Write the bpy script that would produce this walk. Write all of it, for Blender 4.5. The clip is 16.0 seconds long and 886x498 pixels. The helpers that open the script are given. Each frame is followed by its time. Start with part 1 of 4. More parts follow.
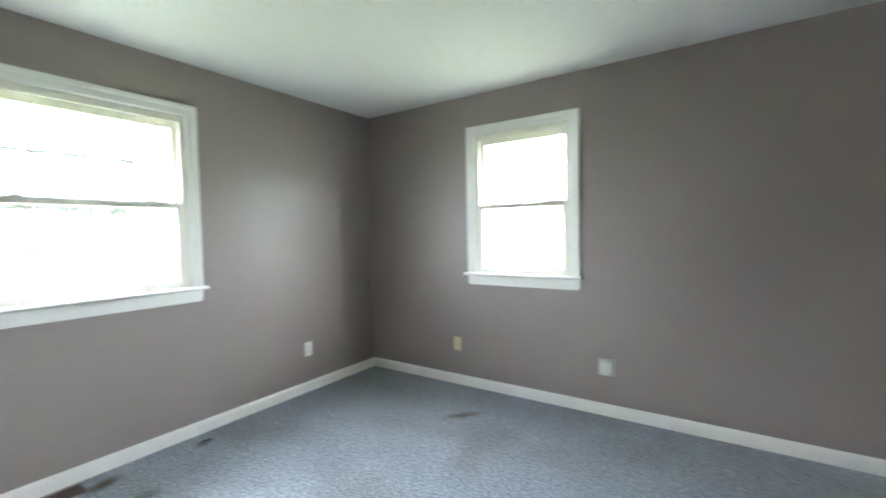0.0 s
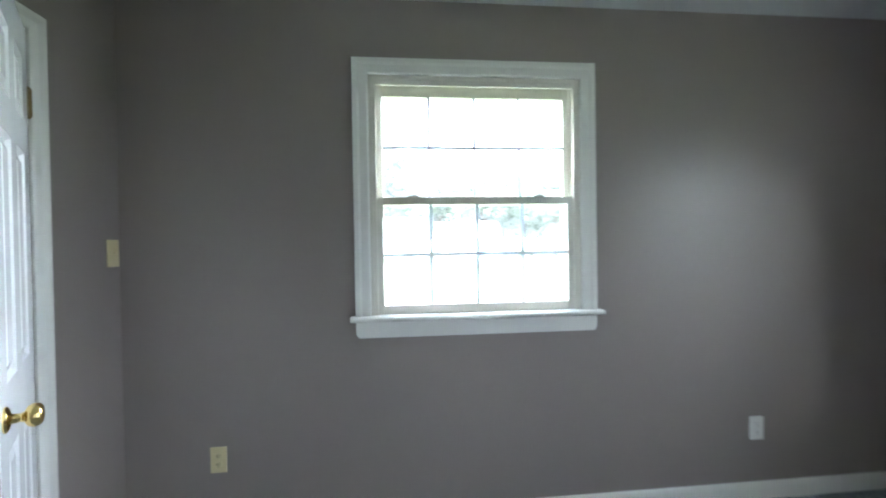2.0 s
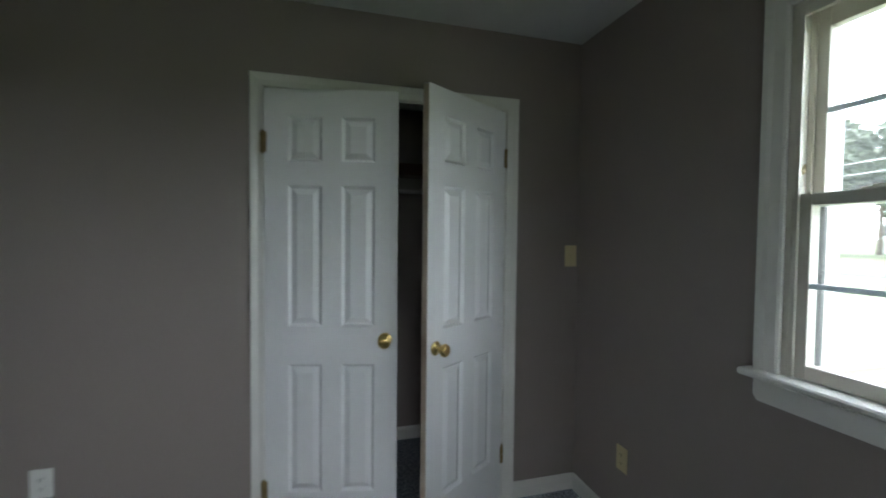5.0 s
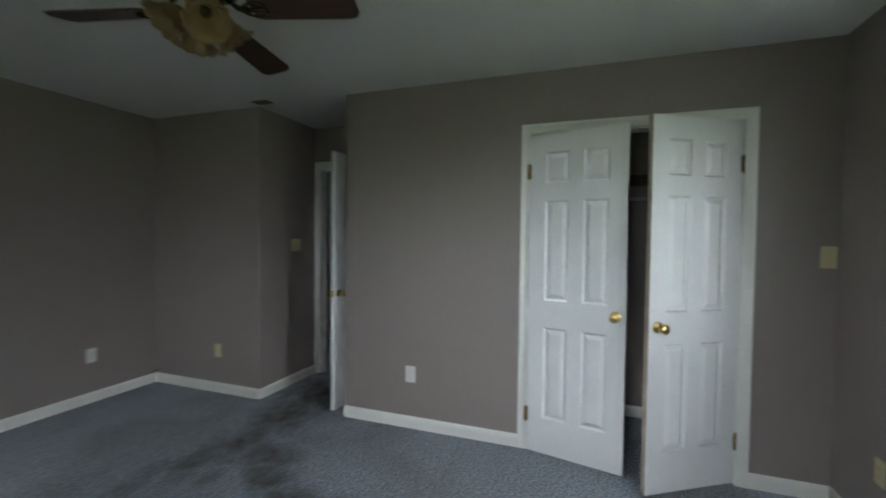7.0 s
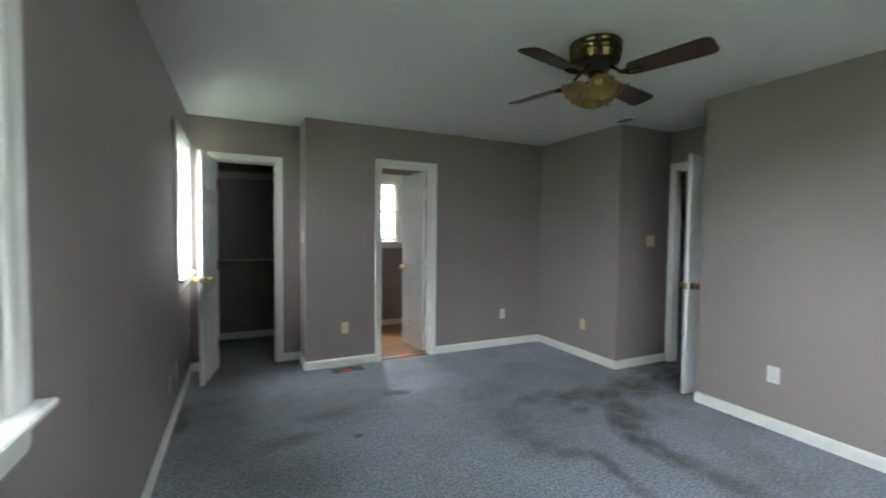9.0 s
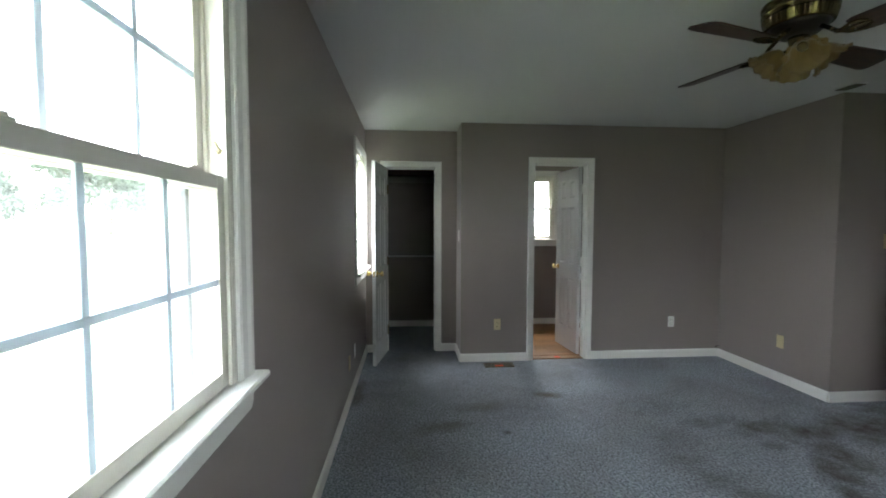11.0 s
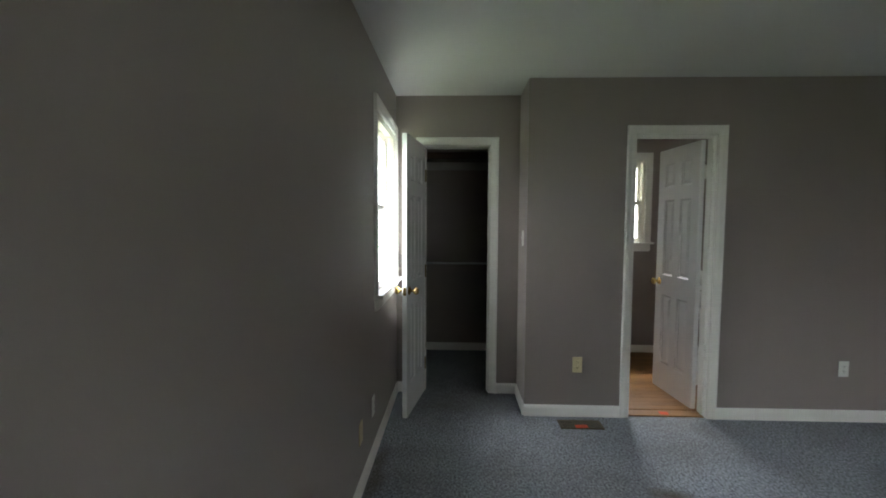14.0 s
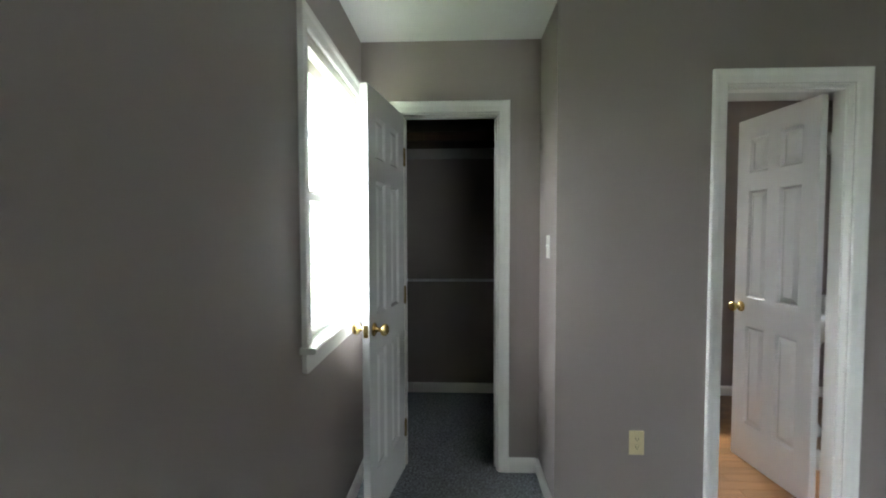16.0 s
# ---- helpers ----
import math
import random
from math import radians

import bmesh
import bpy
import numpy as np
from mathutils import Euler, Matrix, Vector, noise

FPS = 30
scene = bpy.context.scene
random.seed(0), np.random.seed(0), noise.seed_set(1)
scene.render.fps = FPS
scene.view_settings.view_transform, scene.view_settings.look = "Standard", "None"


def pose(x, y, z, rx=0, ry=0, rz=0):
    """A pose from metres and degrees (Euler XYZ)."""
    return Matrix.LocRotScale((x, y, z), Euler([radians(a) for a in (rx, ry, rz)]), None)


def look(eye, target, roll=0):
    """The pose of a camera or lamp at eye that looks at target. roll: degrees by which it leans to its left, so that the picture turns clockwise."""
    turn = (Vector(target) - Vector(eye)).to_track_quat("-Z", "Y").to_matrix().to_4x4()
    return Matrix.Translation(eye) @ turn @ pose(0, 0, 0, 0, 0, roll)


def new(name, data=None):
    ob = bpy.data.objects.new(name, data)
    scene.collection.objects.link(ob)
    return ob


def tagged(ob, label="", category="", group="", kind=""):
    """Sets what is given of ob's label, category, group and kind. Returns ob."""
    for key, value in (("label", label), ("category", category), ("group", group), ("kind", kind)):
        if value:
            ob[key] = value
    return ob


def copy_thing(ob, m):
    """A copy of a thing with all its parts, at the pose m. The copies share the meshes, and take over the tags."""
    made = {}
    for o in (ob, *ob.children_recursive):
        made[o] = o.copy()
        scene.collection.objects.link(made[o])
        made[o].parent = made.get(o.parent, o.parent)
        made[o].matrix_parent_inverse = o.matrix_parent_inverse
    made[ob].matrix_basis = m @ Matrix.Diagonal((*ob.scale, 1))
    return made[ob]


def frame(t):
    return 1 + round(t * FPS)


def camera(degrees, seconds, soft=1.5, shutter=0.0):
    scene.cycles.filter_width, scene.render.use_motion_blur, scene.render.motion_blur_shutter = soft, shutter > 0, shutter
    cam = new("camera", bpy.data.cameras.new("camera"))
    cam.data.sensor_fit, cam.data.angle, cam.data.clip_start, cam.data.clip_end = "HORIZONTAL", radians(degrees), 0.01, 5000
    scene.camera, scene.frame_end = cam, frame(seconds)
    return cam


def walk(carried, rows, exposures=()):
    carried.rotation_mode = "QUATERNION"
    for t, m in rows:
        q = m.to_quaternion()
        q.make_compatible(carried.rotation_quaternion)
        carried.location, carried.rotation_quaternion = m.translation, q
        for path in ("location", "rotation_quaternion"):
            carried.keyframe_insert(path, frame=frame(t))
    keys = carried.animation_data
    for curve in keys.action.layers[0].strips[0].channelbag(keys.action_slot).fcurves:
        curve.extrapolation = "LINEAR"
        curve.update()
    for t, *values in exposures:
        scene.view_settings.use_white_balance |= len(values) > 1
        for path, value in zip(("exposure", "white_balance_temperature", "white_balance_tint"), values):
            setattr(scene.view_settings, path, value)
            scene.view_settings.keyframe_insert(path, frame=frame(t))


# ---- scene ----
cam = camera(93.0, 16.0, soft=1.8, shutter=0.5)
PATH = [
    (0, (-3.057, -2.912, 1.311), (-1.400, -1.795, 1.234), -1.10),
    (0.5, (-2.927, -2.659, 1.319), (-1.579, -1.184, 1.248), -1.20),
    (1, (-2.806, -2.417, 1.315), (-1.942, -0.613, 1.273), -1.20),
    (1.5, (-2.731, -2.163, 1.275), (-2.239, -0.225, 1.263), -1.00),
    (2, (-2.567, -1.958, 1.311), (-2.372, 0.032, 1.289), -0.90),
    (2.5, (-2.396, -1.787, 1.355), (-2.680, 0.192, 1.318), -0.75),
    (3, (-2.319, -1.578, 1.368), (-2.933, 0.325, 1.307), -0.40),
    (3.5, (-2.270, -1.427, 1.381), (-3.275, 0.301, 1.324), -1.00),
    (4, (-2.131, -1.350, 1.398), (-3.656, -0.062, 1.354), -0.70),
    (4.5, (-1.960, -1.342, 1.406), (-3.755, -0.463, 1.344), 0.10),
    (6.8, (-1.091, -1.245, 1.368), (-3.020, -1.775, 1.323), 0.80),
    (7, (-1.036, -1.210, 1.383), (-2.919, -1.882, 1.324), 0.60),
    (7.5, (-0.840, -1.088, 1.442), (-2.526, -2.159, 1.347), 0.60),
    (8, (-0.710, -0.970, 1.415), (-2.141, -2.364, 1.324), 0.70),
    (8.5, (-0.554, -0.896, 1.401), (-1.696, -2.535, 1.312), 0.70),
    (9, (-0.436, -0.825, 1.365), (-1.305, -2.624, 1.283), 0.60),
    (9.5, (-0.463, -0.710, 1.383), (-1.014, -2.630, 1.288), 0.60),
    (10, (-0.477, -0.636, 1.402), (-0.813, -2.605, 1.297), 0.50),
    (12.5, (-0.458, -1.305, 1.407), (-0.519, -3.301, 1.294), 0.10),
    (13, (-0.468, -1.490, 1.385), (-0.447, -3.487, 1.269), 0.30),
    (13.5, (-0.469, -1.768, 1.373), (-0.417, -3.766, 1.281), 0.20),
    (14, (-0.490, -1.997, 1.410), (-0.429, -3.993, 1.290), 0.30),
    (14.5, (-0.491, -2.297, 1.445), (-0.447, -4.292, 1.314), 0.00),
    (15, (-0.509, -2.537, 1.429), (-0.429, -4.531, 1.300), -0.10),
    (15.5, (-0.457, -2.818, 1.425), (-0.414, -4.813, 1.297), 0.00),
    (16, (-0.550, -3.069, 1.377), (-0.473, -5.066, 1.297), -0.10),
]
EXPOSURE = [(0, 5.05, 6450, 10), (1.0, 4.75, 6250, 10), (1.5, 4.40, 6050, 10), (2.5, 4.00, 6050, 10), (3.5, 3.15, 6200, 10), (4.0, 2.55, 6400, 9), (4.7, 2.50, 6500, 9),
            (6.8, 3.20, 6500, 9), (7.5, 3.45, 6650, 9), (8.0, 3.65, 6750, 9), (8.5, 3.85, 6700, 9), (9.0, 4.20, 6500, 9), (10.0, 4.00, 6600, 9), (12.4, 3.20, 6650, 10), (13.0, 2.87, 6700, 10), (14.0, 3.60, 6850, 10), (14.5, 3.80, 6800, 10), (16, 4.45, 6600, 10)]
walk(cam, [(t, look(eye, target, roll)) for t, eye, target, roll in PATH], EXPOSURE)

# ---- sky and sun ----
world = bpy.data.worlds.new("sky")
scene.world = world
world.use_nodes = True
sky = world.node_tree.nodes.new("ShaderNodeTexSky")
sky.sky_type = 'NISHITA'
sky.sun_disc = False
sky.sun_elevation = radians(64)
sky.sun_rotation = radians(191)
sky.air_density = 1.0
sky.dust_density = 6.0
# a bright haze over the clear sky, whitest towards the horizon
haze = world.node_tree.nodes.new("ShaderNodeMix")
haze.data_type = 'RGBA'
haze.inputs["Factor"].default_value = 0.8
way, split, height = (world.node_tree.nodes.new(n) for n in ("ShaderNodeTexCoord", "ShaderNodeSeparateXYZ", "ShaderNodeValToRGB"))
world.node_tree.links.new(way.outputs["Generated"], split.inputs[0])
world.node_tree.links.new(split.outputs["Z"], height.inputs["Fac"])
ramp = height.color_ramp
ramp.elements[0].position, ramp.elements[0].color = 0.0, (18.6, 19.4, 21.2, 1)
ramp.elements[1].position, ramp.elements[1].color = 1.0, (5.2, 5.6, 6.4, 1)
for at, colour in ((0.30, (17.2, 17.9, 19.8, 1)), (0.60, (8.6, 9.1, 10.3, 1))):
    ramp.elements.new(at).color = colour
world.node_tree.links.new(height.outputs["Color"], haze.inputs["B"])
world.node_tree.links.new(sky.outputs[0], haze.inputs["A"])
world.node_tree.links.new(haze.outputs["Result"], world.node_tree.nodes["Background"].inputs[0])
world.node_tree.nodes["Background"].inputs[1].default_value = 0.15
sun = new("sun", bpy.data.lights.new("sun", 'SUN'))
sun.data.energy = 1.5
sun.data.angle = radians(14)
sun.data.color = (1.0, 0.95, 0.87)
sun.matrix_world = look((-4, -20, 42), (0, 0, 0))


def sky_lamp(name, eye, target, width, height, watts):
    """An added area lamp outside and above a window's head, boosting the high sky's light that falls in."""
    lamp = new(name, bpy.data.lights.new(name, 'AREA'))
    lamp.data.shape, lamp.data.size, lamp.data.size_y = 'RECTANGLE', width, height
    lamp.data.energy, lamp.data.color = watts, (0.97, 0.99, 1.05)
    lamp.matrix_world = look(eye, target)


sky_lamp("sky_light_north", (-2.2, 2.6, 4.4), (-2.2, 0.0, 1.55), 2.6, 1.5, 10)
sky_lamp("sky_light_east", (5.2, -1.6, 4.0), (0.0, -1.6, 1.55), 2.6, 1.5, 26)
sky_lamp("sky_light_alcove", (1.3, -4.95, 3.0), (-0.3, -4.95, 1.4), 1.4, 0.8, 9)
sky_lamp("sky_light_bath", (-2.23, -9.2, 4.4), (-2.23, -6.7, 1.65), 2.0, 1.5, 66)


# ---- materials ----
def material(name, base, rough=0.5, metal=0.0, var=0.06, scale=2.0, grain=120.0, bump=0.05, tint=None, coat=0.0, depth=0.002):
    """A painted or natural surface: cloudy change of colour, fine grain and relief."""
    m = bpy.data.materials.new(name)
    m.use_nodes = True
    nt = m.node_tree
    p = nt.nodes["Principled BSDF"]
    co = nt.nodes.new("ShaderNodeTexCoord")
    big, fine = nt.nodes.new("ShaderNodeTexNoise"), nt.nodes.new("ShaderNodeTexNoise")
    big.inputs["Scale"].default_value, big.inputs["Detail"].default_value = scale, 4
    fine.inputs["Scale"].default_value, fine.inputs["Detail"].default_value = grain, 3
    for n in (big, fine):
        nt.links.new(co.outputs["Object"], n.inputs["Vector"])
    mix = nt.nodes.new("ShaderNodeMix")
    mix.data_type = 'RGBA'
    dark = [c * (1 - var) for c in base] if tint is None else tint
    mix.inputs["A"].default_value = (*dark, 1)
    mix.inputs["B"].default_value = (*[min(1, c * (1 + var * 0.6)) for c in base], 1)
    nt.links.new(big.outputs["Fac"], mix.inputs["Factor"])
    nt.links.new(mix.outputs["Result"], p.inputs["Base Color"])
    rr = nt.nodes.new("ShaderNodeMapRange")
    rr.inputs["To Min"].default_value, rr.inputs["To Max"].default_value = max(0.02, rough - 0.08), min(1, rough + 0.08)
    nt.links.new(big.outputs["Fac"], rr.inputs["Value"])
    nt.links.new(rr.outputs["Result"], p.inputs["Roughness"])
    p.inputs["Metallic"].default_value = metal
    p.inputs["Coat Weight"].default_value = coat
    if bump:
        b = nt.nodes.new("ShaderNodeBump")
        b.inputs["Strength"].default_value, b.inputs["Distance"].default_value = bump, depth
        nt.links.new(fine.outputs["Fac"], b.inputs["Height"])
        nt.links.new(b.outputs["Normal"], p.inputs["Normal"])
    return m


def wood(name, light, dark, rough=0.35, stretch=(1.0, 14.0, 14.0), scale=3.0, random_tone=0.0):
    """Wood whose grain runs along local x."""
    m = bpy.data.materials.new(name)
    m.use_nodes = True
    nt = m.node_tree
    p = nt.nodes["Principled BSDF"]
    co, mp = nt.nodes.new("ShaderNodeTexCoord"), nt.nodes.new("ShaderNodeMapping")
    mp.inputs["Scale"].default_value = stretch
    nt.links.new(co.outputs["Object"], mp.inputs["Vector"])
    info = nt.nodes.new("ShaderNodeObjectInfo")
    if random_tone:
        nt.links.new(info.outputs["Random"], mp.inputs["Location"])
    n = nt.nodes.new("ShaderNodeTexNoise")
    n.inputs["Scale"].default_value, n.inputs["Detail"].default_value, n.inputs["Distortion"].default_value = scale, 6, 0.6
    nt.links.new(mp.outputs["Vector"], n.inputs["Vector"])
    ramp = nt.nodes.new("ShaderNodeValToRGB")
    ramp.color_ramp.elements[0].position, ramp.color_ramp.elements[0].color = 0.3, (*dark, 1)
    ramp.color_ramp.elements[1].position, ramp.color_ramp.elements[1].color = 0.7, (*light, 1)
    nt.links.new(n.outputs["Fac"], ramp.inputs["Fac"])
    hsv = nt.nodes.new("ShaderNodeHueSaturation")
    nt.links.new(ramp.outputs["Color"], hsv.inputs["Color"])
    if random_tone:
        mr = nt.nodes.new("ShaderNodeMapRange")
        mr.inputs["To Min"].default_value, mr.inputs["To Max"].default_value = 1 - random_tone, 1 + random_tone
        nt.links.new(info.outputs["Random"], mr.inputs["Value"])
        nt.links.new(mr.outputs["Result"], hsv.inputs["Value"])
    nt.links.new(hsv.outputs["Color"], p.inputs["Base Color"])
    p.inputs["Roughness"].default_value = rough
    b = nt.nodes.new("ShaderNodeBump")
    b.inputs["Strength"].default_value, b.inputs["Distance"].default_value = 0.15, 0.001
    nt.links.new(n.outputs["Fac"], b.inputs["Height"])
    nt.links.new(b.outputs["Normal"], p.inputs["Normal"])
    return m


def carpet_material():
    """Blue-grey cut-pile carpet, with the dirty path at the entry and old brown spots."""
    m = bpy.data.materials.new("carpet")
    m.use_nodes = True
    nt = m.node_tree
    p = nt.nodes["Principled BSDF"]
    p.inputs["Roughness"].default_value = 0.95
    p.inputs["Specular IOR Level"].default_value = 0.15
    p.inputs["Sheen Weight"].default_value = 0.06
    p.inputs["Sheen Roughness"].default_value = 0.6
    co = nt.nodes.new("ShaderNodeTexCoord")

    def noise_at(scale, detail=3.0, distortion=0.0):
        n = nt.nodes.new("ShaderNodeTexNoise")
        n.inputs["Scale"].default_value, n.inputs["Detail"].default_value, n.inputs["Distortion"].default_value = scale, detail, distortion
        nt.links.new(co.outputs["Object"], n.inputs["Vector"])
        return n

    def maths(op, a, b=None, clamp=False):
        n = nt.nodes.new("ShaderNodeMath")
        n.operation, n.use_clamp = op, clamp
        for i, v in enumerate((a, b)):
            if v is None:
                continue
            if isinstance(v, (int, float)):
                n.inputs[i].default_value = v
            else:
                nt.links.new(v, n.inputs[i])
        return n.outputs[0]

    def blend(fac, a, b):
        n = nt.nodes.new("ShaderNodeMix")
        n.data_type = 'RGBA'
        for key, v in (("Factor", fac), ("A", a), ("B", b)):
            if isinstance(v, tuple):
                n.inputs[key].default_value = (*v, 1)
            else:
                nt.links.new(v, n.inputs[key])
        return n.outputs["Result"]

    tuft, mid, wide, edge = noise_at(80, 5), noise_at(24, 6), noise_at(1.6, 7, 0.4), noise_at(6.5, 9, 0.3)
    flat = nt.nodes.new("ShaderNodeVectorMath")
    flat.operation = 'MULTIPLY'
    flat.inputs[1].default_value = (1, 1, 0)
    nt.links.new(co.outputs["Object"], flat.inputs[0])

    def spots(rows):
        total = None
        for x, y, rx, ry, turn, strength in rows:
            mp = nt.nodes.new("ShaderNodeMapping")
            mp.vector_type = 'TEXTURE'
            mp.inputs["Location"].default_value = (x, y, 0)
            mp.inputs["Rotation"].default_value = (0, 0, radians(turn))
            mp.inputs["Scale"].default_value = (rx, ry, 1)
            nt.links.new(flat.outputs[0], mp.inputs["Vector"])
            ln = nt.nodes.new("ShaderNodeVectorMath")
            ln.operation = 'LENGTH'
            nt.links.new(mp.outputs[0], ln.inputs[0])
            wob = maths('ADD', ln.outputs["Value"], maths('MULTIPLY', maths('SUBTRACT', edge.outputs["Fac"], 0.5), 1.35))
            mr = nt.nodes.new("ShaderNodeMapRange")
            mr.interpolation_type = 'SMOOTHSTEP'
            mr.inputs["From Min"].default_value, mr.inputs["From Max"].default_value = 1.5, 0.1
            mr.inputs["To Max"].default_value = strength
            nt.links.new(wob, mr.inputs["Value"])
            total = mr.outputs["Result"] if total is None else maths('MAXIMUM', total, mr.outputs["Result"])
        return total

    dirt_and_dark = maths('MULTIPLY', spots(DIRT_AND_DARK), maths('ADD', maths('MULTIPLY', maths('SUBTRACT', noise_at(11, 6).outputs["Fac"], 0.5), 1.3), 0.88), True)
    rust = spots(RUST)
    base = blend(maths('ADD', maths('MULTIPLY', maths('SUBTRACT', tuft.outputs["Fac"], 0.5), 3.0), 0.5, True), CARPET_DARK, CARPET_LIGHT)
    base = blend(maths('MULTIPLY', maths('SUBTRACT', mid.outputs["Fac"], 0.36, True), 0.6, True), base, tuple(0.8 * c for c in CARPET_DARK))
    base = blend(maths('MULTIPLY', maths('SUBTRACT', wide.outputs["Fac"], 0.45, True), 1.5, True), base, (0.130, 0.114, 0.092))
    base = blend(dirt_and_dark, base, (0.066, 0.056, 0.047))
    base = blend(rust, base, (0.085, 0.055, 0.030))
    nt.links.new(base, p.inputs["Base Color"])
    b = nt.nodes.new("ShaderNodeBump")
    b.inputs["Strength"].default_value, b.inputs["Distance"].default_value = 0.9, 0.008
    nt.links.new(maths('ADD', tuft.outputs["Fac"], maths('MULTIPLY', mid.outputs["Fac"], 0.7)), b.inputs["Height"])
    nt.links.new(b.outputs["Normal"], p.inputs["Normal"])
    return m


def vinyl_material(name, tint):
    """Thin white vinyl glazing bars that let some daylight through, added to pale them like window glare."""
    m = material(name, tint, 0.4, var=0.04, scale=8, bump=0.0)
    nt = m.node_tree
    back, mix = nt.nodes.new("ShaderNodeBsdfTranslucent"), nt.nodes.new("ShaderNodeMixShader")
    back.inputs["Color"].default_value = (*tint, 1)
    mix.inputs["Fac"].default_value = 0.20
    nt.links.new(nt.nodes["Principled BSDF"].outputs[0], mix.inputs[1])
    nt.links.new(back.outputs[0], mix.inputs[2])
    nt.links.new(mix.outputs[0], nt.nodes["Material Output"].inputs["Surface"])
    return m


def glass_material(name, tint=(1, 1, 1)):
    """Thin window glass: clear, with a mirror gloss that grows towards a glancing view."""
    m = bpy.data.materials.new(name)
    m.use_nodes = True
    nt = m.node_tree
    nt.nodes.remove(nt.nodes["Principled BSDF"])
    clear, gloss = nt.nodes.new("ShaderNodeBsdfTransparent"), nt.nodes.new("ShaderNodeBsdfGlossy")
    clear.inputs["Color"].default_value = (*tint, 1)
    gloss.inputs["Roughness"].default_value = 0.0
    edge, mix = nt.nodes.new("ShaderNodeLayerWeight"), nt.nodes.new("ShaderNodeMixShader")
    steep, part_gloss = nt.nodes.new("ShaderNodeMath"), nt.nodes.new("ShaderNodeMath")
    steep.operation, steep.inputs[1].default_value = 'POWER', 5.0
    part_gloss.operation, part_gloss.inputs[1].default_value, part_gloss.inputs[2].default_value = 'MULTIPLY_ADD', 0.5, 0.03
    nt.links.new(edge.outputs["Facing"], steep.inputs[0])
    nt.links.new(steep.outputs[0], part_gloss.inputs[0])
    nt.links.new(part_gloss.outputs[0], mix.inputs["Fac"])
    # pale translucent veil, mixed in for the glare that washes out the view
    veil, veil_mix = nt.nodes.new("ShaderNodeBsdfTranslucent"), nt.nodes.new("ShaderNodeMixShader")
    veil.inputs["Color"].default_value = (0.82, 0.88, 0.90, 1)
    veil_mix.inputs["Fac"].default_value = 0.03
    nt.links.new(clear.outputs["BSDF"], veil_mix.inputs[1])
    nt.links.new(veil.outputs["BSDF"], veil_mix.inputs[2])
    nt.links.new(veil_mix.outputs["Shader"], mix.inputs[1])
    nt.links.new(gloss.outputs["BSDF"], mix.inputs[2])
    nt.links.new(mix.outputs["Shader"], nt.nodes["Material Output"].inputs["Surface"])
    return m


CARPET_DARK, CARPET_LIGHT = (0.086, 0.102, 0.122), (0.49, 0.535, 0.59)
# patches of dirt, broad darkening and rust on the carpet: place, half-axes, turn, strength
DIRT_AND_DARK = [
    (-4.15, -3.40, 0.55, 0.42, 0, 0.95), (-3.65, -3.40, 0.40, 0.26, 10, 0.95), (-3.25, -3.38, 0.40, 0.16, 5, 0.90),
    (-2.92, -3.48, 0.35, 0.14, 15, 0.80), (-2.62, -3.58, 0.28, 0.12, 10, 0.62), (-3.12, -3.12, 0.16, 0.28, -20, 0.92),
    (-2.93, -2.95, 0.14, 0.25, -30, 0.92), (-2.82, -2.70, 0.13, 0.24, 0, 0.88), (-2.82, -2.45, 0.11, 0.24, 0, 0.82),
    (-2.85, -2.15, 0.12, 0.26, 5, 0.66), (-2.80, -1.85, 0.12, 0.25, 0, 0.40), (-2.28, -2.78, 0.18, 0.09, -20, 0.58),
    (-2.40, -2.66, 0.05, 0.16, 5, 0.72), (-2.37, -2.48, 0.045, 0.14, 0, 0.72), (-2.34, -2.30, 0.05, 0.14, 0, 0.5),
    (-2.17, -2.92, 0.22, 0.16, 0, 0.52), (-2.25, -3.35, 0.30, 0.25, 0, 0.46), (-2.40, -3.80, 0.30, 0.20, 0, 0.40),
    (-2.15, -3.10, 0.20, 0.20, 0, 0.46), (-2.82, -3.24, 0.12, 0.08, 0, 0.75), (-2.50, -3.30, 0.80, 0.50, 20, 0.25),
    # the broad weak rows darken the southern carpet and alcove floor as a whole
    (-1.75, -4.75, 0.60, 0.40, 0, 0.28), (-1.00, -4.20, 0.90, 0.70, 10, 0.26), (-0.60, -5.30, 0.50, 0.60, 0, 0.45),
    (-0.65, -3.30, 0.40, 0.35, 0, 0.28), (-1.14, -3.54, 0.035, 0.03, 0, 0.9), (-1.74, -0.155, 0.06, 0.03, 10, 0.8),
    (-2.19, -0.46, 0.08, 0.05, 0, 0.6)]
RUST = [
    (-1.63, -4.14, 0.12, 0.07, 0, 0.80), (-0.67, -3.65, 0.24, 0.09, 15, 0.55), (-1.02, -3.95, 0.18, 0.09, 0, 0.40),
    (-0.52, -1.36, 0.13, 0.045, -42, 0.80), (-2.265, -0.155, 0.085, 0.05, 10, 1.0), (-1.85, -3.95, 0.50, 0.15, 25, 0.22),
    (-0.95, -1.65, 0.30, 0.10, 20, 0.25), (-0.05, -4.30, 0.05, 0.30, 0, 0.55)]

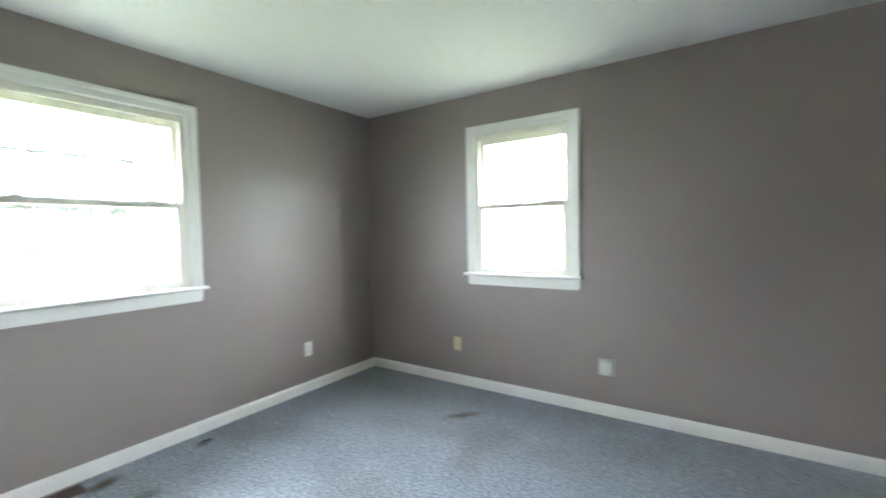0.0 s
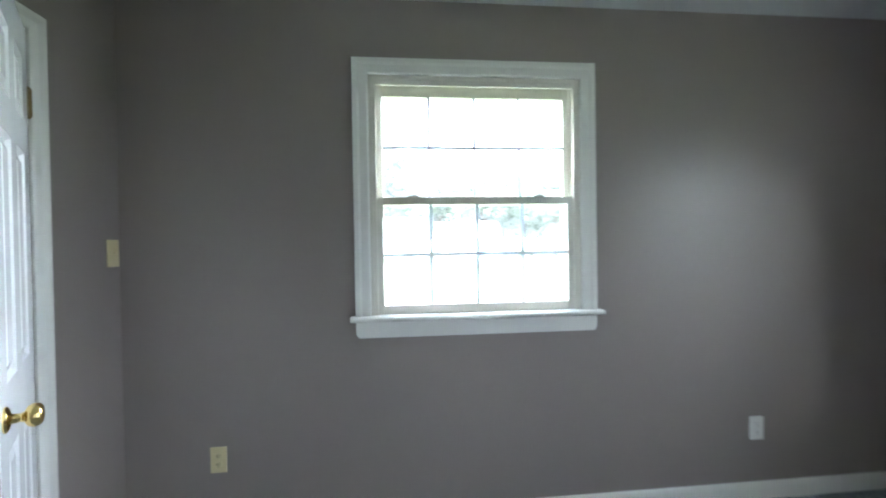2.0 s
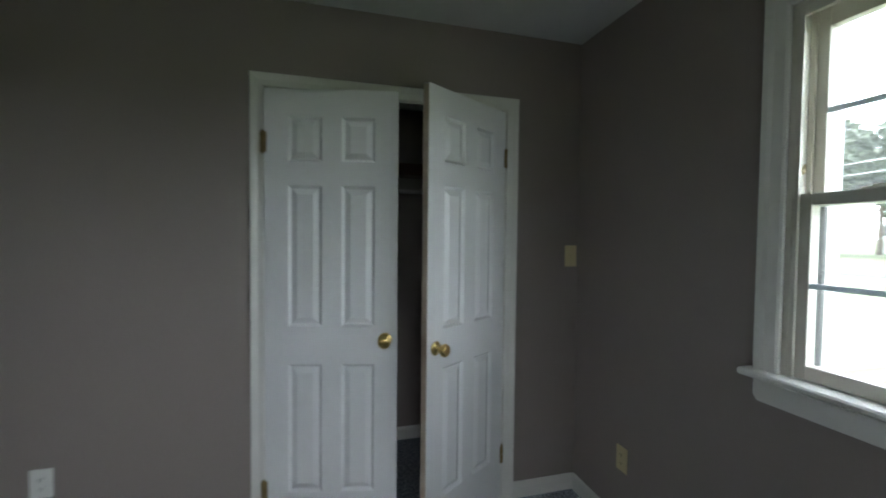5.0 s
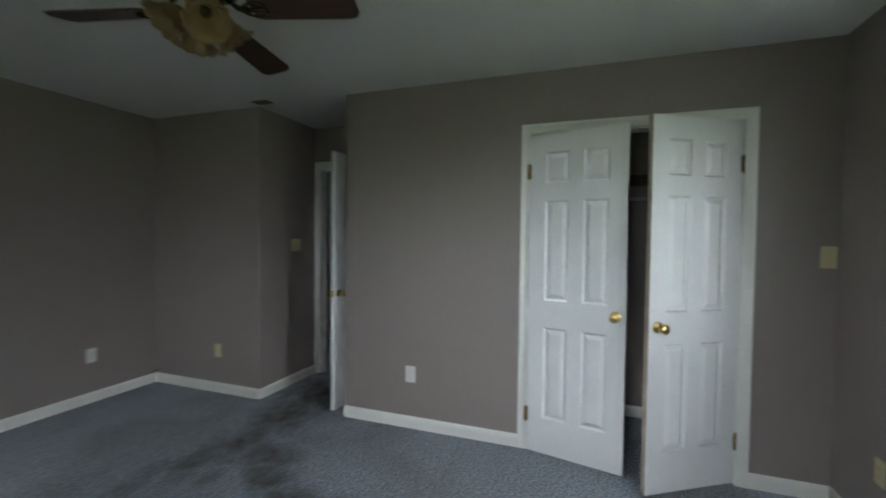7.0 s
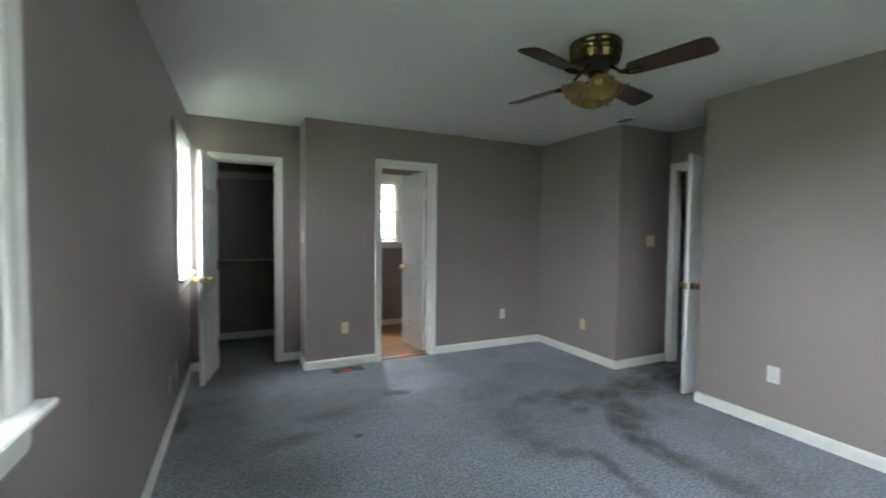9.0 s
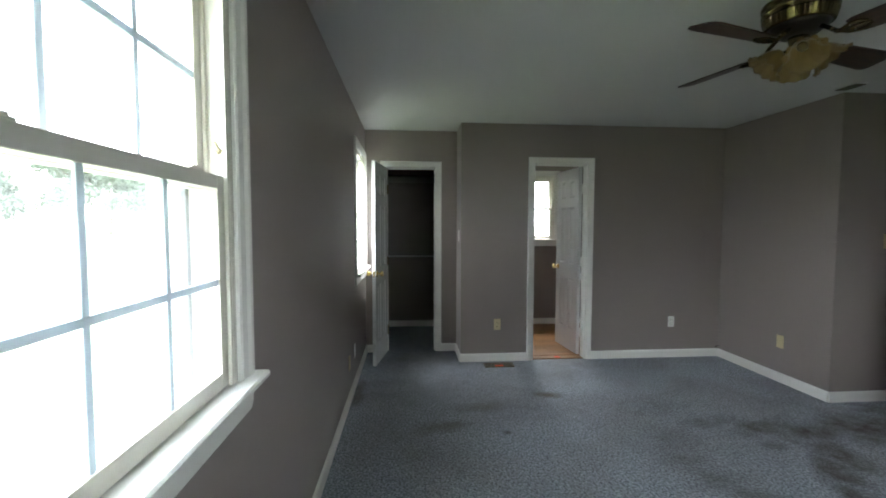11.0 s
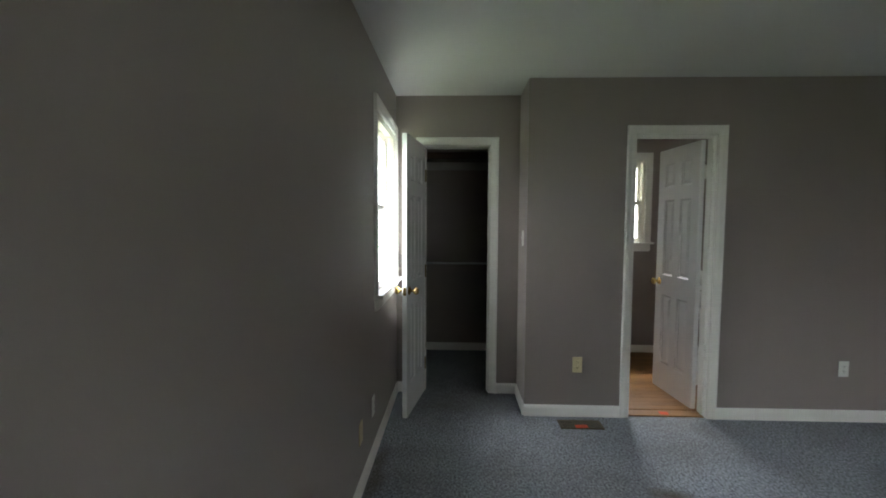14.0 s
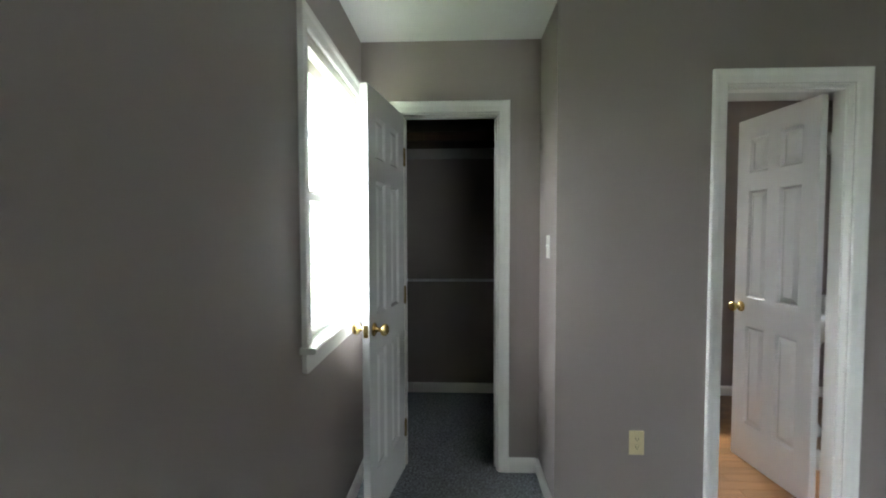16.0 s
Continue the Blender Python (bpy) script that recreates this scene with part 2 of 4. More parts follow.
WALL = material("greige_wall_paint", (0.275, 0.236, 0.214), 0.40, var=0.05, scale=1.1, grain=260, bump=0.10, depth=0.0012)
CEIL = material("flat_white_ceiling_paint", (0.62, 0.62, 0.595), 0.9, var=0.04, scale=1.5, grain=160, bump=0.15, depth=0.002)
TRIM = material("white_trim_paint", (0.76, 0.75, 0.71), 0.40, var=0.04, scale=5, grain=140, bump=0.015, depth=0.0005)
# white closet cleats, greyed to carry the shade under the shelf
CLEAT = material("shaded_white_paint", (0.42, 0.40, 0.39), 0.7, var=0.1, scale=6, grain=90, bump=0.1)
WORN_EDGE = material("worn_door_edge", (0.66, 0.60, 0.49), 0.5, var=0.1, scale=5, grain=60, bump=0.1, tint=(0.24, 0.13, 0.07))
SASH = material("aged_white_sash_paint", (0.72, 0.69, 0.61), 0.42, var=0.09, scale=9, grain=70, bump=0.08, depth=0.001)
DOORP = material("white_door_paint", (0.78, 0.785, 0.78), 0.23, var=0.035, scale=2.5, grain=140, bump=0.05, depth=0.0008)
CARPET = carpet_material()
BRASS = material("polished_brass", (0.83, 0.61, 0.24), 0.16, 1.0, var=0.12, scale=14, grain=60, bump=0.0)
OLD_BRASS = material("antique_brass", (0.27, 0.20, 0.095), 0.36, 1.0, var=0.25, scale=12, grain=80, bump=0.03)
FAN_BRASS = material("dark_antique_brass", (0.15, 0.115, 0.055), 0.24, 1.0, var=0.3, scale=12, grain=80, bump=0.03)
REG_METAL = material("worn_tan_bronze", (0.13, 0.105, 0.07), 0.45, 0.5, var=0.3, scale=14, grain=80, bump=0.05)
DARK_METAL = material("dark_bronze_metal", (0.05, 0.042, 0.035), 0.45, 0.6, var=0.2, scale=12, grain=80, bump=0.05)
STEEL = material("dull_steel", (0.75, 0.75, 0.76), 0.33, 1.0, var=0.15, scale=10, grain=80, bump=0.02)
IVORY = material("ivory_plastic", (0.64, 0.55, 0.32), 0.35, var=0.05, scale=20, grain=100, bump=0.0)
WHITE_PL = material("white_plastic", (0.74, 0.74, 0.70), 0.35, var=0.04, scale=20, grain=100, bump=0.0)
BLACK = material("black_slot", (0.012, 0.011, 0.010), 0.6, var=0.1, bump=0.0)
WALNUT = wood("dark_walnut_blade", (0.075, 0.035, 0.018), (0.030, 0.014, 0.008), 0.38, (1.5, 22, 22))
SHELF_W = wood("dark_stained_shelf", (0.10, 0.045, 0.024), (0.045, 0.020, 0.012), 0.5, (1.2, 16, 16))
OAK = wood("honey_oak_floor", (0.27, 0.140, 0.055), (0.18, 0.088, 0.034), 0.30, (1.2, 18, 18), 3.0, 0.16)
GLASS = glass_material("window_glass", (0.93, 0.96, 0.96))
AMBER = material("frosted_amber_glass", (0.28, 0.19, 0.08), 0.30, var=0.25, scale=14, grain=60, bump=0.05)
PORCELAIN = material("white_porcelain", (0.80, 0.80, 0.78), 0.12, var=0.02, bump=0.0)
TAPE = material("orange_red_tape", (0.75, 0.075, 0.02), 0.5, var=0.15, scale=30, bump=0.05)
BROWN = material("rusty_brown_metal", (0.085, 0.052, 0.032), 0.6, 0.3, var=0.35, scale=16, grain=90, bump=0.2)
VINYL_OUT = material("white_exterior_trim", (0.72, 0.73, 0.74), 0.5, var=0.05, scale=4, bump=0.05)
GRID = vinyl_material("white_vinyl_grid", (0.70, 0.76, 0.80))
SCREEN_F = material("dark_screen_frame", (0.06, 0.062, 0.065), 0.5, var=0.1, bump=0.0)


# ---- mesh helpers ----
def part(name, bm, mat, parent=None, label=""):
    me = bpy.data.meshes.new(name)
    bm.normal_update()
    bm.to_mesh(me)
    bm.free()
    me.materials.append(mat)
    ob = new(name, me)
    if parent is not None:
        ob.parent = parent
    if label:
        ob["label"] = label
    return ob


def empty(name, m, label, category, kind="", group=""):
    ob = new(name)
    ob.empty_display_size = 0.05
    ob.matrix_world = m
    return tagged(ob, label, category, group, kind)


def box_bm(x0, x1, y0, y1, z0, z1, bevel=0.0, seg=2, bm=None):
    b = bmesh.new()
    vs = [b.verts.new((x, y, z)) for x in sorted((x0, x1)) for y in sorted((y0, y1)) for z in sorted((z0, z1))]
    for f in ((0, 1, 3, 2), (4, 6, 7, 5), (0, 4, 5, 1), (2, 3, 7, 6), (0, 2, 6, 4), (1, 5, 7, 3)):
        b.faces.new([vs[i] for i in f])
    if bevel:
        bmesh.ops.bevel(b, geom=b.edges[:], offset=bevel, segments=seg, affect='EDGES', profile=0.6)
    if bm is None:
        return b
    add_bm(bm, b)
    return bm


def add_bm(bm, other, m=None):
    """Join another bmesh into bm."""
    base = {}
    for v in other.verts:
        base[v] = bm.verts.new(m @ v.co if m else v.co)
    for f in other.faces:
        try:
            g = bm.faces.new([base[v] for v in f.verts])
            g.smooth = f.smooth
        except ValueError:
            pass
    other.free()


def block(name, mat, parent, x0, x1, y0, y1, z0, z1, bevel=0.002, label=""):
    return part(name, box_bm(x0, x1, y0, y1, z0, z1, bevel), mat, parent, label)


def lathe_bm(profile, seg=32, wave=None, smooth=True):
    """Turn (radius, height) pairs about z. wave(angle, step 0..1) scales the radius."""
    b = bmesh.new()
    rings = []
    for k, (r, z) in enumerate(profile):
        if r < 1e-5:
            rings.append([b.verts.new((0, 0, z))])
            continue
        ring = []
        for i in range(seg):
            a = 2 * math.pi * i / seg
            s = wave(a, k / (len(profile) - 1)) if wave else 1.0
            ring.append(b.verts.new((r * s * math.cos(a), r * s * math.sin(a), z)))
        rings.append(ring)
    for p, q in zip(rings, rings[1:]):
        for i in range(seg):
            j = (i + 1) % seg
            if len(p) == 1 and len(q) == 1:
                continue
            if len(p) == 1:
                f = b.faces.new((p[0], q[i], q[j]))
            elif len(q) == 1:
                f = b.faces.new((p[i], p[j], q[0]))
            else:
                f = b.faces.new((p[i], p[j], q[j], q[i]))
            f.smooth = smooth
    bmesh.ops.recalc_face_normals(b, faces=b.faces)
    return b


def sweep_bm(profile, start, end):
    """A moulding: start and end each give a 3D point for every (w, t) of the profile."""
    b = bmesh.new()
    p = [b.verts.new(start(w, t)) for w, t in profile]
    q = [b.verts.new(end(w, t)) for w, t in profile]
    n = len(profile)
    for i in range(n):
        j = (i + 1) % n
        b.faces.new((p[i], p[j], q[j], q[i]))
    b.faces.new(p[::-1])
    b.faces.new(q)
    bmesh.ops.recalc_face_normals(b, faces=b.faces)
    return b


def tube_bm(points, radius, seg=8):
    """A round bar along a line of points."""
    b = bmesh.new()
    pts = [Vector(p) for p in points]
    rings = []
    for i, p in enumerate(pts):
        d = (pts[min(i + 1, len(pts) - 1)] - pts[max(i - 1, 0)]).normalized()
        u = d.cross(Vector((0, 0, 1)) if abs(d.z) < 0.9 else Vector((1, 0, 0))).normalized()
        v = d.cross(u)
        r = radius[i] if isinstance(radius, (list, tuple)) else radius
        rings.append([b.verts.new(p + r * (math.cos(a) * u + math.sin(a) * v)) for a in (2 * math.pi * k / seg for k in range(seg))])
    for p, q in zip(rings, rings[1:]):
        for i in range(seg):
            f = b.faces.new((p[i], p[(i + 1) % seg], q[(i + 1) % seg], q[i]))
            f.smooth = True
    b.faces.new(rings[0][::-1])
    b.faces.new(rings[-1])
    bmesh.ops.recalc_face_normals(b, faces=b.faces)
    return b


def frame_of(right, out, origin):
    """A pose whose x runs right along a wall seen from the room, y out through it, z up."""
    m = Matrix.Identity(4)
    r, o = Vector(right), Vector(out)
    for i in range(3):
        m[i][0], m[i][1], m[i][3] = r[i], o[i], origin[i]
    return m


# ---- the shell ----
HIGH = 2.44


def wall(name, axis, face, back, a0, a1, holes=(), label="", z0=0.0, z1=HIGH, mat=None):
    """A wall between the planes face and back of an axis, from a0 to a1 along the other one, with openings cut through it."""
    b = bmesh.new()
    us = sorted({a0, a1, *[h[0] for h in holes], *[h[1] for h in holes]})
    zs = sorted({z0, z1, *[h[2] for h in holes], *[h[3] for h in holes]})
    us = [u for u in us if a0 <= u <= a1]
    zs = [z for z in zs if z0 <= z <= z1]
    solid = {}
    for i in range(len(us) - 1):
        for j in range(len(zs) - 1):
            u, z = (us[i] + us[i + 1]) / 2, (zs[j] + zs[j + 1]) / 2
            solid[i, j] = not any(h[0] < u < h[1] and h[2] < z < h[3] for h in holes)
    made = {}

    def vert(u, z, d):
        key = (u, z, d)
        if key not in made:
            made[key] = b.verts.new((d, u, z) if axis == "x" else (u, d, z))
        return made[key]

    for (i, j), on in solid.items():
        if not on:
            continue
        u, v, s, t = us[i], us[i + 1], zs[j], zs[j + 1]
        for d in (face, back):
            b.faces.new([vert(u, s, d), vert(v, s, d), vert(v, t, d), vert(u, t, d)])
        for di, dj, p, q in ((-1, 0, (u, s), (u, t)), (1, 0, (v, s), (v, t)), (0, -1, (u, s), (v, s)), (0, 1, (u, t), (v, t))):
            if not solid.get((i + di, j + dj), False):
                b.faces.new([vert(*p, face), vert(*q, face), vert(*q, back), vert(*p, back)])
    bmesh.ops.recalc_face_normals(b, faces=b.faces)
    ob = part(name, b, mat or WALL)
    return tagged(ob, label or "smooth wall painted warm greige", "wall", kind="structure")


XC, XE, YJ, YC, YD, YA, XB = -3.79, -3.82, -3.83, -2.975, -5.045, -5.45, -1.002
YK = -6.64          # back wall of the walk-in closet and the bathroom
XV = -4.58          # end wall of the entry recess
WIN_A = (-2.71, -1.705, 0.965, 2.095)
WIN_B = (-1.972, -1.185, 0.955, 2.105)
WIN_B2 = (-5.335, -4.575, 0.955, 2.105)
WIN_K = (-2.53, -1.93, 1.20, 2.11)
wall("wall_north", "y", 0, 0.17, -4.68, 0.17, [WIN_A])
wall("wall_east", "x", 0, 0.17, -6.80, 0, [WIN_B, WIN_B2])
wall("wall_west", "x", XC, XC - 0.11, YC, 0, [(-1.595, -0.435, 0, 2.045)])
wall("wall_entry_north", "y", YC, YC + 0.11, XV - 0.10, XC - 0.11)
wall("wall_entry_end", "x", XV, XV - 0.10, YJ, YC, [(-3.775, -3.02, 0, 2.045)])
wall("wall_entry_south", "y", YJ, YJ - 0.11, XV - 0.10, XE - 0.11)
wall("wall_west_far", "x", XE, XE - 0.11, YD - 0.11, YJ)
wall("wall_south", "y", YD, YD - 0.11, XE, XB, [(-2.325, -1.757, 0, 2.045)])
wall("wall_alcove_side", "x", XB, XB - 0.11, YA, YD - 0.11)
wall("wall_alcove", "y", YA, YA - 0.11, XB - 0.11, 0, [(-0.771, -0.225, 0, 2.045)])
wall("wall_back", "y", YK, YK - 0.16, -3.93, 0, [WIN_K])
wall("wall_bath_closet", "x", -1.60, -1.70, YK, YD - 0.11)
wall("wall_bath_west", "x", XE, XE - 0.11, YK, YD - 0.11)
wall("wall_closet_back", "x", -4.58, -4.68, YC + 0.11, 0)
wall("wall_hall_west", "x", -5.80, -5.90, -4.8, -2.2)
wall("wall_hall_north", "y", -2.2, -2.1, -5.80, -4.68)
wall("wall_hall_south", "y", -4.8, -4.9, -5.80, -4.04)
wall("wall_hall_east", "x", -4.04, -3.93, -4.8, YJ - 0.11)
tagged(part("ceiling", box_bm(-5.9, 0.17, -6.80, 0.17, HIGH, HIGH + 0.12), CEIL), "flat white painted ceiling", "ceiling", kind="structure")
tagged(part("floor", box_bm(-5.9, 0.0, -6.64, 0.0, -0.30, 0.0), CARPET), "worn blue-grey carpet with dark stains", "floor", kind="structure")

BASE = [(0, 0), (0, 0.014), (0.062, 0.014), (0.074, 0.011), (0.084, 0.004), (0.084, 0)]


def baseboard(x0, y0, x1, y1, nx, ny):
    """A white baseboard from one end to the other; (nx, ny) points into the room."""
    b = sweep_bm(BASE, lambda w, t: (x0 + nx * t, y0 + ny * t, w), lambda w, t: (x1 + nx * t, y1 + ny * t, w))
    tagged(part("baseboard", b, TRIM), "white painted wooden baseboard along the carpet", "baseboard", kind="structure")


G = 0.0141
baseboard(XC, 0, 0, 0, 0, -1)
baseboard(0, -G, 0, YA, -1, 0)
baseboard(XC, -G, XC, -0.379, 1, 0)
baseboard(XC, -1.652, XC, YC, 1, 0)
baseboard(XC, YC, XV + G, YC, 0, -1)
baseboard(XV, YJ, XE, YJ, 0, 1)
baseboard(XE, YJ, XE, YD, 1, 0)
baseboard(XE + G, YD, -2.385, YD, 0, 1)
baseboard(-1.695, YD, XB, YD, 0, 1)
baseboard(XB, YD, XB, YA, 1, 0)
baseboard(XB + G, YA, -0.833, YA, 0, 1)
baseboard(-0.166, YA, -G, YA, 0, 1)
baseboard(-1.60, YK, 0, YK, 0, 1)
baseboard(-1.60, YK + G, -1.60, YA - 0.3, 1, 0)
baseboard(0, YK + G, 0, YA - 0.11, -1, 0)
baseboard(XE, YK, -1.70, YK, 0, 1)
baseboard(XE, YK + G, XE, YD - 0.11, 1, 0)
baseboard(-1.70, YK + G, -1.70, YD - 0.11, -1, 0)
baseboard(-4.58, YC + 0.11, -4.58, 0, 1, 0)

# ---- casings and windows ----
CASING = [(0.0, 0.0), (0.0, 0.009), (0.006, 0.012), (0.030, 0.013), (0.046, 0.018), (0.058, 0.019), (0.062, 0.016), (0.062, 0.0)]
WCASING = [(0.0, 0.0), (0.0, 0.010), (0.008, 0.014), (0.040, 0.015), (0.052, 0.021), (0.068, 0.022), (0.072, 0.018), (0.072, 0.0)]


def casing(parent, profile, w, z0, z1, mat, side=-1, name="casing"):
    """Three mitred boards round an opening of width w from z0 to z1."""
    top = z1
    part(name, sweep_bm(profile, lambda a, t: (-a, side * t, z0), lambda a, t: (-a, side * t, top + a)), mat, parent)
    part(name, sweep_bm(profile, lambda a, t: (w + a, side * t, z0), lambda a, t: (w + a, side * t, top + a)), mat, parent)
    part(name, sweep_bm(profile, lambda a, t: (-a, side * t, top + a), lambda a, t: (w + a, side * t, top + a)), mat, parent)


def sash(parent, name, w0, w1, y0, y1, z0, z1, cols, stile, low, high, bars_y):
    """One sash of a double-hung window: rails and stiles round a pane with flat glazing bars in it."""
    s = part(name, box_bm(w0, w0 + stile, y0, y1, z0, z1, 0.003), SASH, parent)
    block("stile", SASH, s, w1 - stile, w1, y0, y1, z0, z1, 0.003)
    block("rail", SASH, s, w0 + stile, w1 - stile, y0, y1, z0, z0 + low, 0.003)
    block("rail", SASH, s, w0 + stile, w1 - stile, y0, y1, z1 - high, z1, 0.003)
    g0, g1, h0, h1 = w0 + stile, w1 - stile, z0 + low, z1 - high
    pane = part("pane", box_bm(g0 - 0.004, g1 + 0.004, bars_y - 0.009, bars_y + 0.009, h0 - 0.004, h1 + 0.004), GLASS, s, "clear window glass")
    pane.visible_shadow = False
    for k in range(1, cols):
        u = g0 + (g1 - g0) * k / cols
        block("muntin", GRID, s, u - 0.008, u + 0.008, bars_y - 0.016, bars_y - 0.0095, h0, h1, 0.0015)
    zc = (h0 + h1) / 2
    block("muntin", GRID, s, g0, g1, bars_y - 0.0172, bars_y - 0.0096, zc - 0.008, zc + 0.008, 0.0015)
    return s


def window(name, m, w, z0, z1, cols, label):
    """A double-hung window with casing, stool and apron; z0 is the top of the stool."""
    o = empty(name, m, label, "window", "structure")
    casing(o, WCASING, w, z0 + 0.022, z1, TRIM)
    # stool with horns and a rounded nose, apron with clipped corners
    nose = [(-0.050, 0.0), (-0.058, 0.006), (-0.058, 0.016), (-0.052, 0.022), (0.045, 0.022), (0.045, 0.0)]
    part("stool", sweep_bm(nose, lambda a, t: (-0.092, a, z0 + t), lambda a, t: (w + 0.092, a, z0 + t)), TRIM, o)
    b = bmesh.new()
    pts = [(-0.070, z0), (-0.070, z0 - 0.060), (-0.056, z0 - 0.078), (w + 0.056, z0 - 0.078), (w + 0.070, z0 - 0.060), (w + 0.070, z0)]
    fr = [b.verts.new((u, -0.016, z)) for u, z in pts]
    bk = [b.verts.new((u, 0.0, z)) for u, z in pts]
    b.faces.new(fr)
    b.faces.new(bk[::-1])
    for i in range(6):
        j = (i + 1) % 6
        b.faces.new((fr[i], bk[i], bk[j], fr[j]))
    bmesh.ops.recalc_face_normals(b, faces=b.faces)
    part("apron", b, TRIM, o)
    zs = z0 + 0.022
    # jambs, head and outer sill of the frame, stepped round the sashes
    for u0, u1 in ((0.0, 0.018), (w - 0.018, w)):
        block("jamb", SASH, o, u0, u1, 0.001, 0.165, zs, z1, 0.001)
    block("head_jamb", SASH, o, 0.018, w - 0.018, 0.001, 0.165, z1 - 0.020, z1, 0.001)
    block("sill", VINYL_OUT, o, 0.018, w - 0.018, 0.046, 0.215, z0 - 0.02, zs - 0.002, 0.003)
    for u0, u1 in ((0.018, 0.032), (w - 0.032, w - 0.018)):
        block("stop", SASH, o, u0, u1, 0.001, 0.011, zs, z1 - 0.020, 0.002)
        block("parting_bead", SASH, o, u0, u1, 0.052, 0.060, zs, z1 - 0.020, 0.002)
    block("head_stop", SASH, o, 0.032, w - 0.032, 0.001, 0.011, z1 - 0.046, z1 - 0.020, 0.003)
    mid = zs + (z1 - zs) * 0.478
    low = sash(o, "lower_sash", 0.020, w - 0.020, 0.014, 0.050, zs + 0.001, mid + 0.018, cols, 0.040, 0.042, 0.036, 0.034)
    up = sash(o, "upper_sash", 0.020, w - 0.020, 0.062, 0.096, mid - 0.018, z1 - 0.022, cols, 0.040, 0.036, 0.056, 0.081)
    # sash locks and tilt latches on the meeting rail, balance shoes in the jambs
    for f in (0.2, 0.8):
        u = w * f
        lk = part("sash_lock", box_bm(u - 0.028, u + 0.028, 0.018, 0.042, mid + 0.018, mid + 0.024, 0.002), SASH, low)
        block("lever", SASH, lk, u - 0.006, u + 0.022, 0.022, 0.034, mid + 0.024, mid + 0.030, 0.002)
    for u in (0.019, w - 0.031):
        part("balance_shoe", tube_bm([(u + 0.006, 0.020, mid + 0.080), (u + 0.006, 0.030, mid + 0.088), (u + 0.006, 0.034, mid + 0.106)], [0.008, 0.007, 0.003], 8), IVORY, o)
    # insect screen frame outside the lower sash, brick mould round the outside
    for u0, u1 in ((0.020, 0.038), (w - 0.038, w - 0.020)):
        block("screen_frame", SCREEN_F, o, u0, u1, 0.104, 0.116, zs + 0.004, mid + 0.02, 0.001)
    for u0, u1 in ((-0.05, 0.016), (w - 0.016, w + 0.05)):
        block("brick_mould", VINYL_OUT, o, u0, u1, 0.171, 0.212, zs - 0.02, z1 + 0.05, 0.004)
    block("brick_mould", VINYL_OUT, o, 0.016, w - 0.016, 0.171, 0.212, z1 - 0.014, z1 + 0.05, 0.004)
    return o


window("window_1", frame_of((1, 0, 0), (0, 1, 0), (WIN_A[0], 0, 0)), WIN_A[1] - WIN_A[0], WIN_A[2], WIN_A[3], 4,
       "wide white double-hung window with glazing bars, closed")
window("window_2", frame_of((0, -1, 0), (1, 0, 0), (0, WIN_B[1], 0)), WIN_B[1] - WIN_B[0], WIN_B[2], WIN_B[3], 3,
       "white double-hung window with aged yellowed sashes, closed")
window("window_3", frame_of((0, -1, 0), (1, 0, 0), (0, WIN_B2[1], 0)), WIN_B2[1] - WIN_B2[0], WIN_B2[2], WIN_B2[3], 3,
       "white double-hung window beside the walk-in closet")
window("window_4", frame_of((-1, 0, 0), (0, -1, 0), (WIN_K[1], YK, 0)), WIN_K[1] - WIN_K[0], WIN_K[2], WIN_K[3], 2,
       "small white double-hung bathroom window")


# ---- doors ----
def knob_bm(sign):
    """A round door knob on its rose, standing out along local y."""
    b = lathe_bm([(0.0, 0.0), (0.031, 0.0), (0.031, 0.004), (0.024, 0.009), (0.012, 0.012), (0.010, 0.028), (0.013, 0.034), (0.024, 0.040),
                  (0.0285, 0.050), (0.027, 0.060), (0.020, 0.067), (0.009, 0.069), (0.0, 0.069)], 28)
    bmesh.ops.transform(b, matrix=Matrix.Rotation(radians(90 if sign < 0 else -90), 4, 'X'), verts=b.verts)
    return b


def hinge(parent, x, y, z, mat):
    b = tube_bm([(x, y, z - 0.046), (x, y, z + 0.046)], 0.0075, 12)
    for s in (-1, 1):
        add_bm(b, tube_bm([(x, y, z + s * 0.046), (x, y, z + s * 0.053)], [0.0055, 0.003], 10))
    box_bm(x - 0.012, x + 0.016, y - 0.0022 * (1 if y > -0.01 else -1), y, z - 0.044, z + 0.044, 0, bm=b)
    h = part("hinge", b, mat, parent)
    return h


